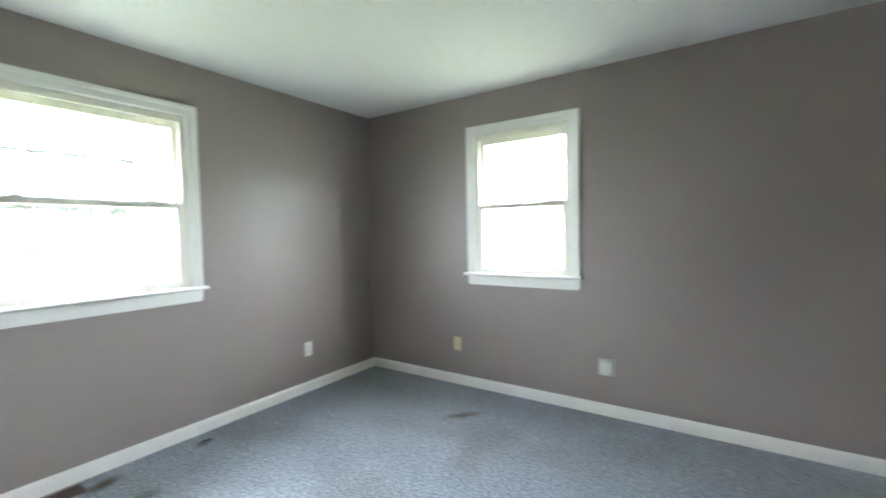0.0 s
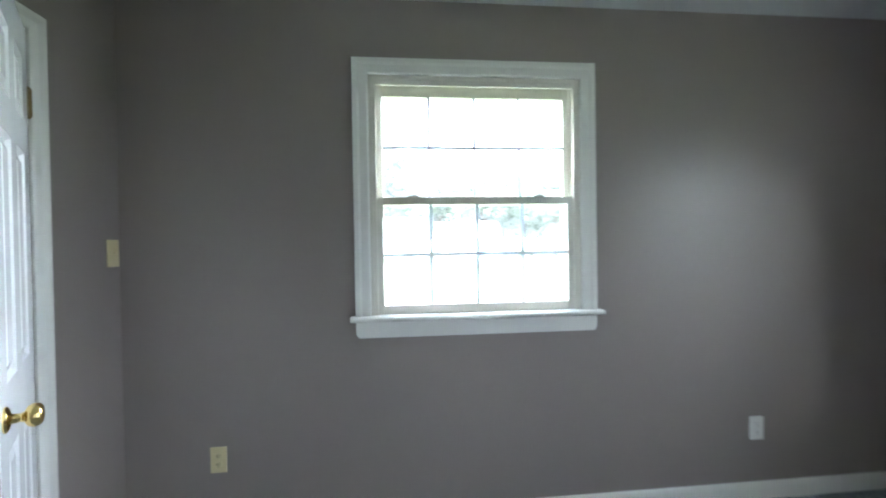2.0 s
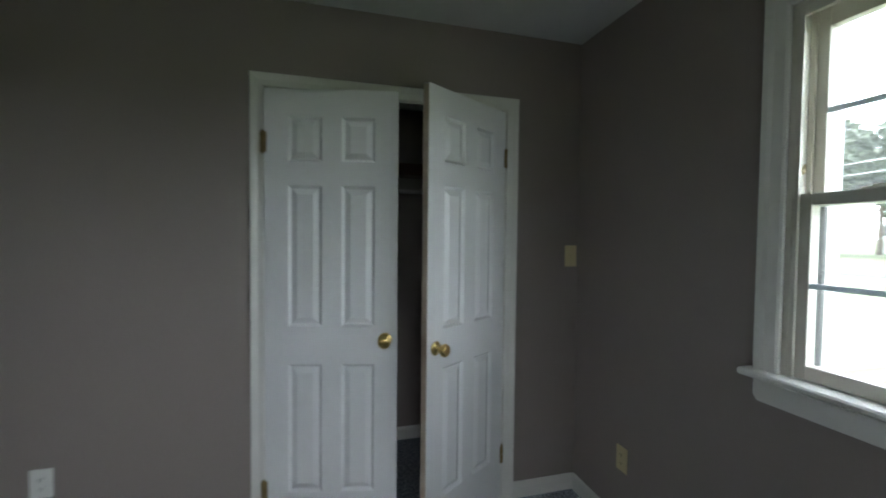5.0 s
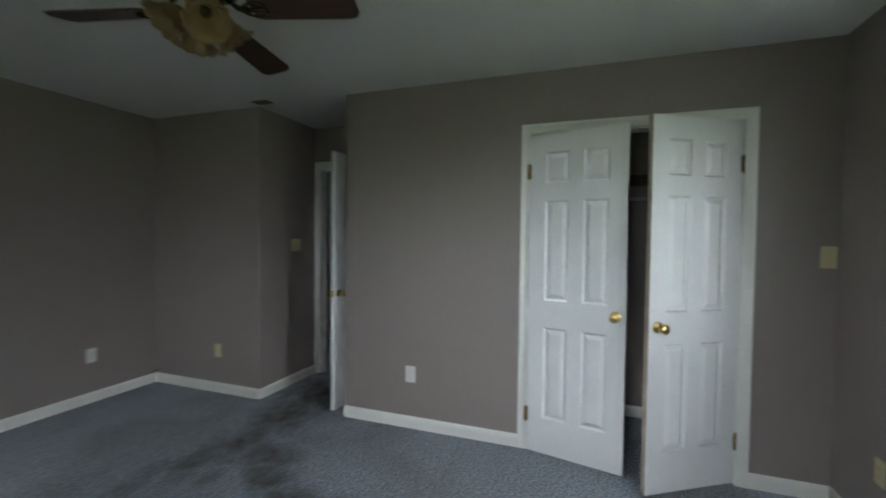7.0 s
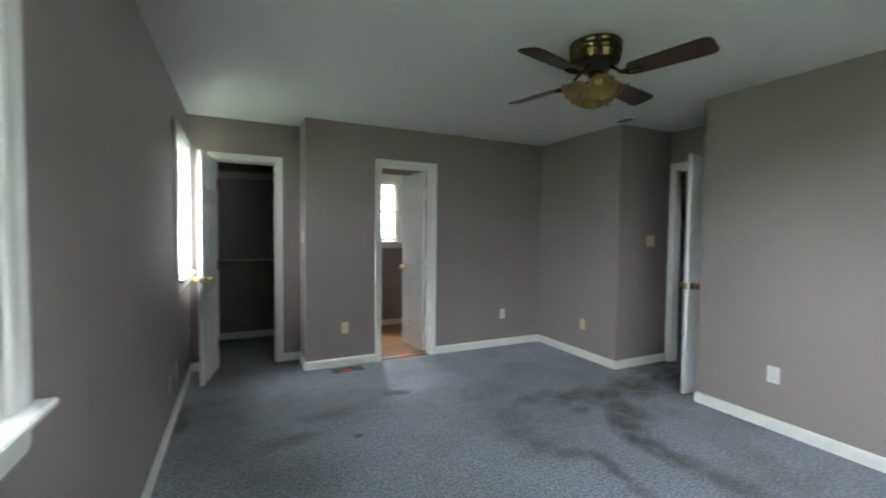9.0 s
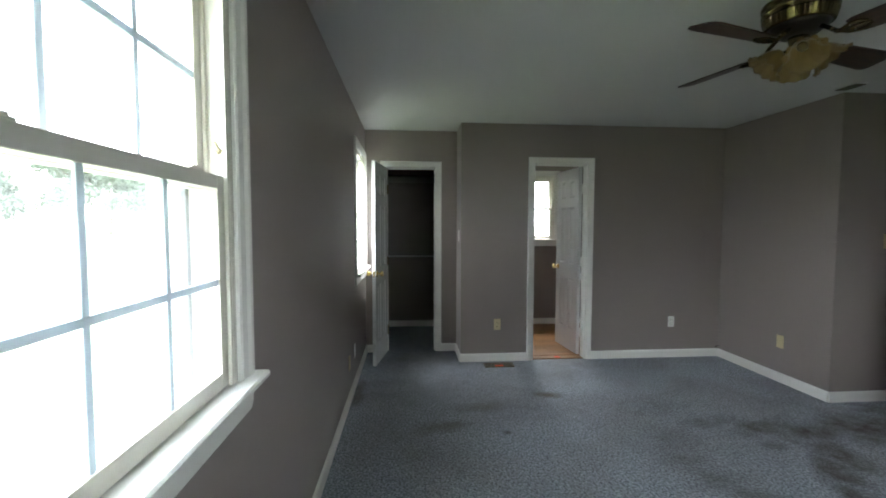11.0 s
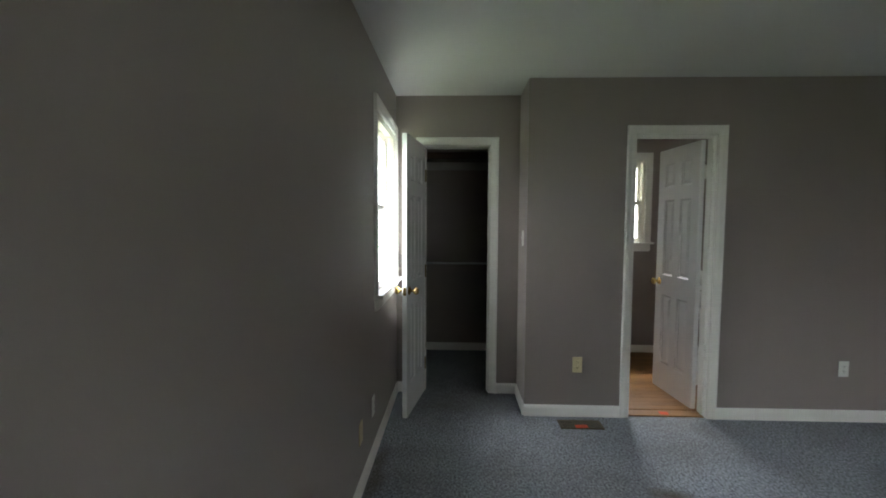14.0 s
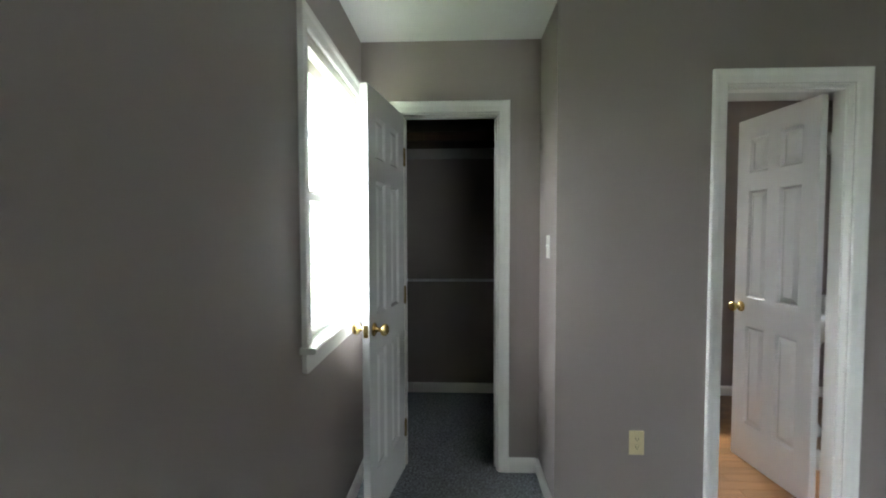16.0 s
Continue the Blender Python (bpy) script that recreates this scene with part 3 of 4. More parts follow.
def six_panel_door(name, m, w, label, h=2.02, thick=0.035, knob_z=0.93, front=-1, hinge_mat=None, hinge_y=None, knobs=(1, -1), knob_mat=None, latch=True, hinges=(0.25, 1.02, 1.80), worn=False):
    """A moulded six-panel door. Local x runs from the hinges to the knob edge, y across the leaf from 0 to -thick."""
    o = empty(name, m, label, "door", "structure")
    zb = 0.014
    sx = 0.105 * w / 0.60
    mx = 0.088 * w / 0.60
    pw = (w - 2 * sx - mx) / 2
    cols = [(sx, sx + pw), (sx + pw + mx, w - sx)]
    rows = [(zb + 0.225, zb + 0.805), (zb + 0.975, zb + 1.600), (zb + 1.705, zb + 1.900)]
    us = [0.0, *cols[0], *cols[1], w]
    zs = [zb, rows[0][0], rows[0][1], rows[1][0], rows[1][1], rows[2][0], rows[2][1], zb + h]
    b = bmesh.new()
    made = {}

    def v(x, y, z):
        key = (round(x, 5), round(y, 5), round(z, 5))
        if key not in made:
            made[key] = b.verts.new((x, y, z))
        return made[key]

    lip, dep = 0.011, 0.012
    for side, s in ((0.0, -1), (-thick, 1)):
        for i in range(5):
            for j in range(7):
                a0, a1, c0, c1 = us[i], us[i + 1], zs[j], zs[j + 1]
                if i in (1, 3) and j in (1, 3, 5):
                    ring = [(a0, c0), (a1, c0), (a1, c1), (a0, c1)]
                    deep = [(a0 + lip, c0 + lip), (a1 - lip, c0 + lip), (a1 - lip, c1 - lip), (a0 + lip, c1 - lip)]
                    for k in range(4):
                        n = (k + 1) % 4
                        b.faces.new((v(ring[k][0], side, ring[k][1]), v(ring[n][0], side, ring[n][1]),
                                     v(deep[n][0], side + s * dep, deep[n][1]), v(deep[k][0], side + s * dep, deep[k][1])))
                    b.faces.new([v(x, side + s * dep, z) for x, z in deep])
                else:
                    b.faces.new((v(a0, side, c0), v(a1, side, c0), v(a1, side, c1), v(a0, side, c1)))
    for j in range(7):
        for x in (0.0, w):
            b.faces.new((v(x, 0, zs[j]), v(x, 0, zs[j + 1]), v(x, -thick, zs[j + 1]), v(x, -thick, zs[j])))
    for i in range(5):
        for z in (zs[0], zs[-1]):
            b.faces.new((v(us[i], 0, z), v(us[i + 1], 0, z), v(us[i + 1], -thick, z), v(us[i], -thick, z)))
    bmesh.ops.recalc_face_normals(b, faces=b.faces)
    outer = [e for e in b.edges if all(abs(q.co.y) < 1e-6 or abs(q.co.y + thick) < 1e-6 for q in e.verts)
             and all(q.co.x < 1e-6 or q.co.x > w - 1e-6 or q.co.z > zs[-1] - 1e-6 for q in e.verts)
             and len(e.link_faces) == 2 and e.calc_face_angle(0) > 1.0]
    bmesh.ops.bevel(b, geom=outer, offset=0.0022, segments=2, affect='EDGES')
    leaf = part("leaf", b, DOORP, o)
    inset, rise = 0.032, 0.0100
    for a0, a1 in cols:
        for c0, c1 in rows:
            pb = bmesh.new()
            for side, s in ((0.0, -1), (-thick, 1)):
                e = lip + 0.004
                low = [(a0 + e, c0 + e), (a1 - e, c0 + e), (a1 - e, c1 - e), (a0 + e, c1 - e)]
                e += inset * 0.75
                hi = [(a0 + e, c0 + e), (a1 - e, c0 + e), (a1 - e, c1 - e), (a0 + e, c1 - e)]
                lv = [pb.verts.new((x, side + s * (dep + 0.0005), z)) for x, z in low]
                hv = [pb.verts.new((x, side + s * (dep - rise), z)) for x, z in hi]
                for k in range(4):
                    n = (k + 1) % 4
                    pb.faces.new((lv[k], lv[n], hv[n], hv[k]))
                pb.faces.new(hv)
            bmesh.ops.recalc_face_normals(pb, faces=pb.faces)
            part("panel", pb, DOORP, leaf)
    for sgn in knobs:
        k = part("knob", knob_bm(sgn), knob_mat or BRASS, o, "polished brass knob")
        k.location = (w - 0.054, 0.0 if sgn > 0 else -thick, knob_z)
    if latch:
        block("latch_plate", BRASS, o, w - 0.0005, w + 0.0015, -thick * 0.82, -thick * 0.18, knob_z - 0.028, knob_z + 0.028, 0.0004)
    if worn:
        block("free_edge", WORN_EDGE, o, w - 0.0003, w + 0.0007, -thick + 0.002, -0.002, zb + 0.004, zb + h - 0.004, 0, "door edge worn down to bare wood")
    hy = 0.004 if hinge_y is None else hinge_y
    for z in hinges:
        hinge(o, -0.004, hy, z, hinge_mat or OLD_BRASS)
    return o


def door_frame(name, m, w, wall_depth, label, h=2.045, both=False, stops=0.045):
    """Jambs, head, stops and casing of a door opening. Local x runs right along the wall seen from the room, y goes through it."""
    o = empty(name, m, label, "door frame", "structure")
    casing(o, CASING, w, 0.0, h, TRIM)
    if both:
        b0 = [(a, t) for a, t in CASING]
        for piece in (0, 1):
            x = (lambda a: -a) if piece == 0 else (lambda a: w + a)
            part("casing", sweep_bm(b0, lambda a, t: (x(a), wall_depth + t, 0.0), lambda a, t: (x(a), wall_depth + t, h + a)), TRIM, o)
        part("casing", sweep_bm(b0, lambda a, t: (-a, wall_depth + t, h + a), lambda a, t: (w + a, wall_depth + t, h + a)), TRIM, o)
    j = 0.008
    block("jamb", TRIM, o, 0.0005, j, 0.0008, wall_depth - 0.0008, 0.0, h - j, 0.001)
    block("jamb", TRIM, o, w - j, w - 0.0005, 0.0008, wall_depth - 0.0008, 0.0, h - j, 0.001)
    block("head", TRIM, o, 0.0005, w - 0.0005, 0.0008, wall_depth - 0.0008, h - j, h - 0.0005, 0.001)
    if stops:
        block("stop", TRIM, o, j, j + 0.011, stops, stops + 0.03, 0.0, h - j - 0.011, 0.002)
        block("stop", TRIM, o, w - j - 0.011, w - j, stops, stops + 0.03, 0.0, h - j - 0.011, 0.002)
        block("stop", TRIM, o, j, w - j, stops, stops + 0.03, h - j - 0.011, h - j, 0.002)
    return o


# double closet doors in the west wall
door_frame("door_frame_1", frame_of((0, 1, 0), (-1, 0, 0), (XC, -1.595, 0)), 1.16, 0.11, "white casing round the double closet doors", stops=0.0)
six_panel_door("door_1", pose(XC + 0.002, -1.588, 0, 0, 0, 77.5), 0.584, "white six-panel closet door standing slightly ajar", knobs=(-1,), hinge_y=-0.040, latch=False, hinges=(0.25, 1.80))
six_panel_door("door_2", Matrix.Translation((XC + 0.004, -0.442, 0)) @ pose(0, 0, 0, 0, 0, -57), 0.576,
               "white six-panel closet door standing half open", knob_z=0.914, knobs=(1,), hinge_y=0.004, latch=False, hinges=(0.25, 1.80), worn=True)
# walk-in closet
door_frame("door_frame_2", frame_of((-1, 0, 0), (0, -1, 0), (-0.225, YA, 0)), 0.546, 0.11, "white casing of the walk-in closet")
six_panel_door("door_3", pose(-0.236, YA + 0.005, 0, 0, 0, 80.5), 0.530, "white six-panel closet door standing wide open", knobs=(1, -1))
# bathroom
door_frame("door_frame_3", frame_of((-1, 0, 0), (0, -1, 0), (-1.757, YD, 0)), 0.568, 0.11, "white casing of the bathroom doorway", stops=0.03)
six_panel_door("door_4", pose(-2.283, YD - 0.128, 0, 0, 0, -85), 0.530, "white six-panel bathroom door standing open", knobs=(1, -1), hinge_mat=TRIM, hinge_y=-0.039)
# entry
door_frame("door_frame_4", frame_of((0, 1, 0), (-1, 0, 0), (XV, -3.775, 0)), 0.755, 0.10, "white casing of the entry doorway", both=True)
six_panel_door("door_5", pose(XV + 0.004, -3.027, 0, 0, 0, -5.0), 0.765, "white six-panel entry door opened flat beside the wall", knobs=(1, -1))


# ---- closets, bathroom, hall ----
def shelf_with_cleat(m, length, depth, z, mat, label, thick=0.02, lip=0.05):
    o = empty("closet_shelf", m, label, "shelf")
    block("board", mat, o, 0.001, length - 0.001, -depth, -0.001, z, z + thick, 0.002)
    block("cleat", CLEAT, o, 0.001, length - 0.001, -0.019, -0.001, z - 0.085, z - 0.0005, 0.002, "white cleat with the closet's shade in its colour")
    if lip:
        block("front_edge", mat, o, 0.001, length - 0.001, -depth - 0.018, -depth - 0.0005, z - lip, z + thick + 0.02, 0.002)
    return o


def clothes_rod(p, q, label, mat=None):
    d = (Vector(q) - Vector(p)).normalized()
    o = empty("clothes_rod", Matrix.Translation(p), label, "closet rod")
    part("rod", tube_bm([d * 0.001, Vector(q) - Vector(p) - d * 0.001], 0.0115, 14), mat or STEEL, o)
    for end in (d * 0.003, Vector(q) - Vector(p) - d * 0.003):
        part("socket", tube_bm([end - d * 0.0025, end + d * 0.0025], 0.030, 14), WHITE_PL, o)


# walk-in closet: shelf and rods along its back
shelf_with_cleat(frame_of((-1, 0, 0), (0, -1, 0), (0, YK, 0)), 1.60, 0.42, 2.078, SHELF_W, "dark stained wooden shelf high on the closet wall", lip=0.03)
clothes_rod((-1.60, -6.32, 1.005), (0, -6.32, 1.005), "dull steel clothes rod across the walk-in closet")
# closet behind the double doors
shelf_with_cleat(frame_of((0, 1, 0), (-1, 0, 0), (-4.58, YC + 0.11, 0)), 2.865, 0.36, 1.78, SHELF_W, "dark wooden shelf inside the double-door closet", lip=0.03)
clothes_rod((-4.26, YC + 0.11, 1.66), (-4.26, 0, 1.66), "dull steel clothes rod under the closet shelf")

# bathroom floor of short oak strips
bath_floor = tagged(part("floor_bath", box_bm(XE, -1.70, YK, YD - 0.11, 0.0004, 0.004), OAK), "honey-coloured oak strip floor", "floor", kind="structure")
sill_floor = block("threshold", OAK, bath_floor, -2.3165, -1.7655, YD - 0.1095, YD - 0.012, 0.0006, 0.010, 0.003)
plank_mesh = {}
rng = random.Random(7)
row_w = 0.0715
y = YD - 0.112
row = 0
while y - row_w > YK + 0.016:
    x = -1.716 - (0.0 if row % 2 == 0 else 0.31)
    if row % 2:
        spans = [0.31, *[0.62] * 3]
        x = -1.716
    else:
        spans = [0.62] * 3
    for length in spans:
        if x - length < XE + 0.016:
            length = x - XE - 0.016
        if length < 0.05:
            break
        key = round(length, 3)
        if key not in plank_mesh:
            tb = box_bm(-key + 0.0004, 0, -row_w + 0.0004, 0, 0, 0.0095, 0.0006, 1)
            me = bpy.data.meshes.new("plank")
            tb.to_mesh(me)
            tb.free()
            me.materials.append(OAK)
            plank_mesh[key] = me
        pl = new("plank", plank_mesh[key])
        pl.location = (x, y, 0.0042)
        pl.parent = bath_floor
        x -= length
    y -= row_w
    row += 1


def pedestal_sink(x, y):
    """A white sink on its pedestal, with the back against the west wall of the bathroom."""
    o = empty("pedestal_sink", pose(x, y, 0.0137), "white porcelain pedestal sink behind the bathroom door", "sink")
    b = bmesh.new()
    n = 36
    rim = []
    for r, z in ((1.0, 0.80), (1.03, 0.785), (1.02, 0.755), (0.86, 0.70), (0.55, 0.64), (0.30, 0.61)):
        rim.append([(r * 0.27 * (abs(math.cos(a)) ** 0.7) * (1 if math.cos(a) > 0 else -1), r * 0.23 * (abs(math.sin(a)) ** 0.7) * (1 if math.sin(a) > 0 else -1), z)
                    for a in (2 * math.pi * i / n for i in range(n))])
    inner = []
    for r, z in ((0.90, 0.802), (0.80, 0.785), (0.66, 0.72), (0.35, 0.68), (0.06, 0.675)):
        inner.append([(r * 0.27 * math.cos(a), r * 0.23 * math.sin(a), z) for a in (2 * math.pi * i / n for i in range(n))])
    rings = [[b.verts.new(p) for p in ring] for ring in inner[::-1] + rim]
    for p, q in zip(rings, rings[1:]):
        for i in range(n):
            f = b.faces.new((p[i], p[(i + 1) % n], q[(i + 1) % n], q[i]))
            f.smooth = True
    b.faces.new(rings[0])
    bmesh.ops.recalc_face_normals(b, faces=b.faces)
    part("basin", b, PORCELAIN, o)
    part("pedestal", lathe_bm([(0.0, 0.0), (0.125, 0.0), (0.125, 0.03), (0.09, 0.08), (0.075, 0.30), (0.085, 0.55), (0.11, 0.64), (0.0, 0.645)], 24), PORCELAIN, o)
    part("faucet", tube_bm([(-0.19, 0, 0.79), (-0.19, 0, 0.88), (-0.16, 0, 0.90), (-0.09, 0, 0.875)], 0.011, 10), STEEL, o)
    for s in (-0.085, 0.085):
        part("tap_handle", lathe_bm([(0.0, 0.0), (0.016, 0.0), (0.018, 0.02), (0.022, 0.035), (0.018, 0.045), (0.0, 0.047)], 14), STEEL, o).location = (-0.20, s, 0.80)


pedestal_sink(-2.90, -6.02)


# ---- plates on the walls ----
def plate(kind, m, mat, label, category="outlet", w=0.070, h=0.115):
    """A cover plate; local x right along the wall, y into the wall, centre at the origin."""
    o = empty({"duplex": "wall_outlet", "tap": "outlet_tap", "blank": "blank_wall_plate", "switch": "light_switch"}[kind], m, label, category)
    block("cover_plate", mat, o, -w / 2, w / 2, -0.006, -0.0003, -h / 2, h / 2, 0.0025)

    def receptacle(x, z, y):
        rb = lathe_bm([(0.0, 0.0), (0.0165, 0.0), (0.0165, -0.0022), (0.0155, -0.003), (0.0, -0.003)], 20, smooth=False)
        for q in rb.verts:
            q.co.y = max(-0.0125, min(0.0125, q.co.y))
        bmesh.ops.transform(rb, matrix=Matrix.Translation((x, y, z)) @ Matrix.Rotation(radians(-90), 4, 'X'), verts=rb.verts)
        rc = part("receptacle", rb, mat, o)
        for dx in (-0.0062, 0.0062):
            block("slot", BLACK, rc, x + dx - 0.0011, x + dx + 0.0011, y - 0.0035, y - 0.0029, z - 0.002, z + 0.0065, 0)
        block("slot", BLACK, rc, x - 0.002, x + 0.002, y - 0.0035, y - 0.0029, z - 0.0095, z - 0.0055, 0)

    def screw(x, z, y):
        part("screw", lathe_bm([(0.0, 0.0), (0.0035, 0.0), (0.003, 0.0012), (0.0, 0.0016)], 10), mat, o).matrix_local = Matrix.Translation((x, y, z)) @ Matrix.Rotation(radians(90), 4, 'X')

    if kind == "duplex":
        receptacle(0, 0.0195, -0.006)
        receptacle(0, -0.0195, -0.006)
        screw(0, 0, -0.006)
    elif kind == "switch":
        block("surround", mat, o, -0.006, 0.006, -0.0075, -0.0061, -0.0125, 0.0125, 0.0006)
        tb = box_bm(-0.004, 0.004, -0.017, -0.004, -0.006, 0.004, 0.0012)
        tg = part("toggle", tb, mat, o)
        tg.rotation_euler = (radians(-22), 0, 0)
        screw(0, 0.030, -0.006)
        screw(0, -0.030, -0.006)
    elif kind == "blank":
        screw(0, 0.030, -0.006)
        screw(0, -0.030, -0.006)
    else:
        block("adaptor", mat, o, -w * 0.44, w * 0.44, -0.024, -0.0061, -h * 0.44, h * 0.44, 0.005)
        for i in (-1, 1):
            for j in (-1, 0, 1):
                receptacle(i * w * 0.21, j * h * 0.27, -0.024)
    return o


NORTH = lambda x, z: frame_of((1, 0, 0), (0, 1, 0), (x, 0, z))
EAST = lambda y, z: frame_of((0, -1, 0), (1, 0, 0), (0, y, z))
WEST = lambda y, z, x=XC: frame_of((0, 1, 0), (-1, 0, 0), (x, y, z))
SOUTH = lambda x, z, y=YD: frame_of((-1, 0, 0), (0, -1, 0), (x, y, z))
plate("duplex", NORTH(-3.395, 0.366), IVORY, "ivory plastic wall outlet low under the window wall")
plate("duplex", NORTH(-0.795, 0.358), WHITE_PL, "white wall outlet low on the window wall", w=0.074, h=0.118)
plate("tap", EAST(-2.22, 0.345), WHITE_PL, "white six-way outlet tap below the window", w=0.100, h=0.120)
plate("blank", EAST(-0.985, 0.350), IVORY, "ivory blank wall plate in the corner", "wall plate")
plate("duplex", EAST(-4.44, 0.322), WHITE_PL, "white wall outlet low beside the window")
plate("blank", EAST(-4.11, 0.322), IVORY, "painted blank wall plate near the baseboard", "wall plate")
plate("switch", WEST(-0.046, 1.295), IVORY, "ivory light switch beside the closet doors", "light switch")
plate("duplex", WEST(-2.43, 0.390), WHITE_PL, "white wall outlet beside the closet doors", w=0.078, h=0.118)
plate("duplex", SOUTH(-1.383, 0.386), IVORY, "ivory wall outlet beside the bathroom doorway")
plate("duplex", SOUTH(-3.275, 0.385), WHITE_PL, "white wall outlet near the far corner")
plate("blank", WEST(-4.283, 0.366, XE), IVORY, "ivory blank wall plate low on the wall", "wall plate")
plate("switch", frame_of((-1, 0, 0), (0, -1, 0), (-4.28, YJ, 1.29)), IVORY, "ivory double light switch beside the entry door", "light switch", w=0.115)
plate("switch", WEST(-5.21, 1.302, XB), WHITE_PL, "white light switch on the alcove wall", "light switch")


# ---- floor registers and small things on the floor ----
def floor_register(name, x, y, lx, ly, mat, label, slats=22):
    o = empty(name, pose(x, y, 0.0), label, "floor vent")
    f = 0.018
    # flat black sheet in place of the shade down the duct
    block("well_shade", BLACK, o, -lx / 2 + 0.004, lx / 2 - 0.004, -ly / 2 + 0.004, ly / 2 - 0.004, 0.0008, 0.0025, 0)
    block("frame", mat, o, -lx / 2, lx / 2, -ly / 2, -ly / 2 + f, 0.001, 0.008, 0.002)
    block("frame", mat, o, -lx / 2, lx / 2, ly / 2 - f, ly / 2, 0.001, 0.008, 0.002)
    block("frame", mat, o, -lx / 2, -lx / 2 + f, -ly / 2 + f, ly / 2 - f, 0.001, 0.008, 0.002)
    block("frame", mat, o, lx / 2 - f, lx / 2, -ly / 2 + f, ly / 2 - f, 0.001, 0.008, 0.002)
    for i in range(slats):
        u = -lx / 2 + f + (lx - 2 * f) * (i + 0.5) / slats
        s = part("slat", box_bm(-0.0022, 0.0022, -ly / 2 + f, ly / 2 - f, 0.0028, 0.0072, 0), mat, o)
        s.location = (u, 0, 0)
    return o


def tape(x, y, lx, ly, turn, z, label):
    b = bmesh.new()
    n = 6
    top, low = [], []
    for i in range(n + 1):
        u = -lx / 2 + lx * i / n
        lift = 0.0012 * math.sin(i * 1.9)
        top.append([b.verts.new((u, s * ly / 2, 0.0016 + abs(lift))) for s in (-1, 1)])
        low.append([b.verts.new((u, s * ly / 2, 0.0004)) for s in (-1, 1)])
    for i in range(n):
        b.faces.new((top[i][0], top[i + 1][0], top[i + 1][1], top[i][1]))
        b.faces.new((low[i][0], low[i][1], low[i + 1][1], low[i + 1][0]))
        for s in (0, 1):
            b.faces.new((top[i][s], top[i + 1][s], low[i + 1][s], low[i][s]))
    for i in (0, n):
        b.faces.new((top[i][0], top[i][1], low[i][1], low[i][0]))
    bmesh.ops.recalc_face_normals(b, faces=b.faces)
    ob = part("tape_strip", b, TAPE)
    ob.matrix_world = pose(x, y, z, 0, 0, turn)
    tagged(ob, label, "tape")


floor_register("floor_register", -1.375, -4.905, 0.300, 0.125, REG_METAL, "worn tan bronze floor register in the carpet", 26)
floor_register("floor_register", -2.49, -0.105, 0.320, 0.110, BROWN, "rusty brown floor register under the wide window", 20)
tape(-1.372, -4.868, 0.085, 0.040, 4, 0.0082, "bright orange-red tape across the floor register")
tape(-2.045, YD - 0.05, 0.062, 0.050, -8, 0.0105, "bright orange-red tape on the bathroom threshold")
tape(-2.50, -0.150, 0.080, 0.040, 12, 0.0082, "bright orange-red tape on the rusty floor register")

debris = bmesh.new()
add_bm(debris, tube_bm([(0, 0, 0.006), (0.03, 0.012, 0.010), (0.062, 0.006, 0.006), (0.085, -0.012, 0.006)], [0.003, 0.006, 0.005, 0.002], 7))
ob = part("carpet_scrap", debris, BLACK)
ob.matrix_world = pose(-1.77, -0.155, 0.0)
tagged(ob, "small dark scrap lying on the carpet", "debris")
cable = part("cable_stub", tube_bm([(0, 0, 0), (0.02, 0.004, 0.006), (0.045, 0.012, 0.0), (0.06, 0.014, -0.004)], [0.0035, 0.0035, 0.005, 0.006], 8), DARK_METAL)
cable.matrix_world = pose(XE + 0.0035, YD + 0.03, 0.115)
tagged(cable, "short coaxial cable stub at the corner above the baseboard", "cable")


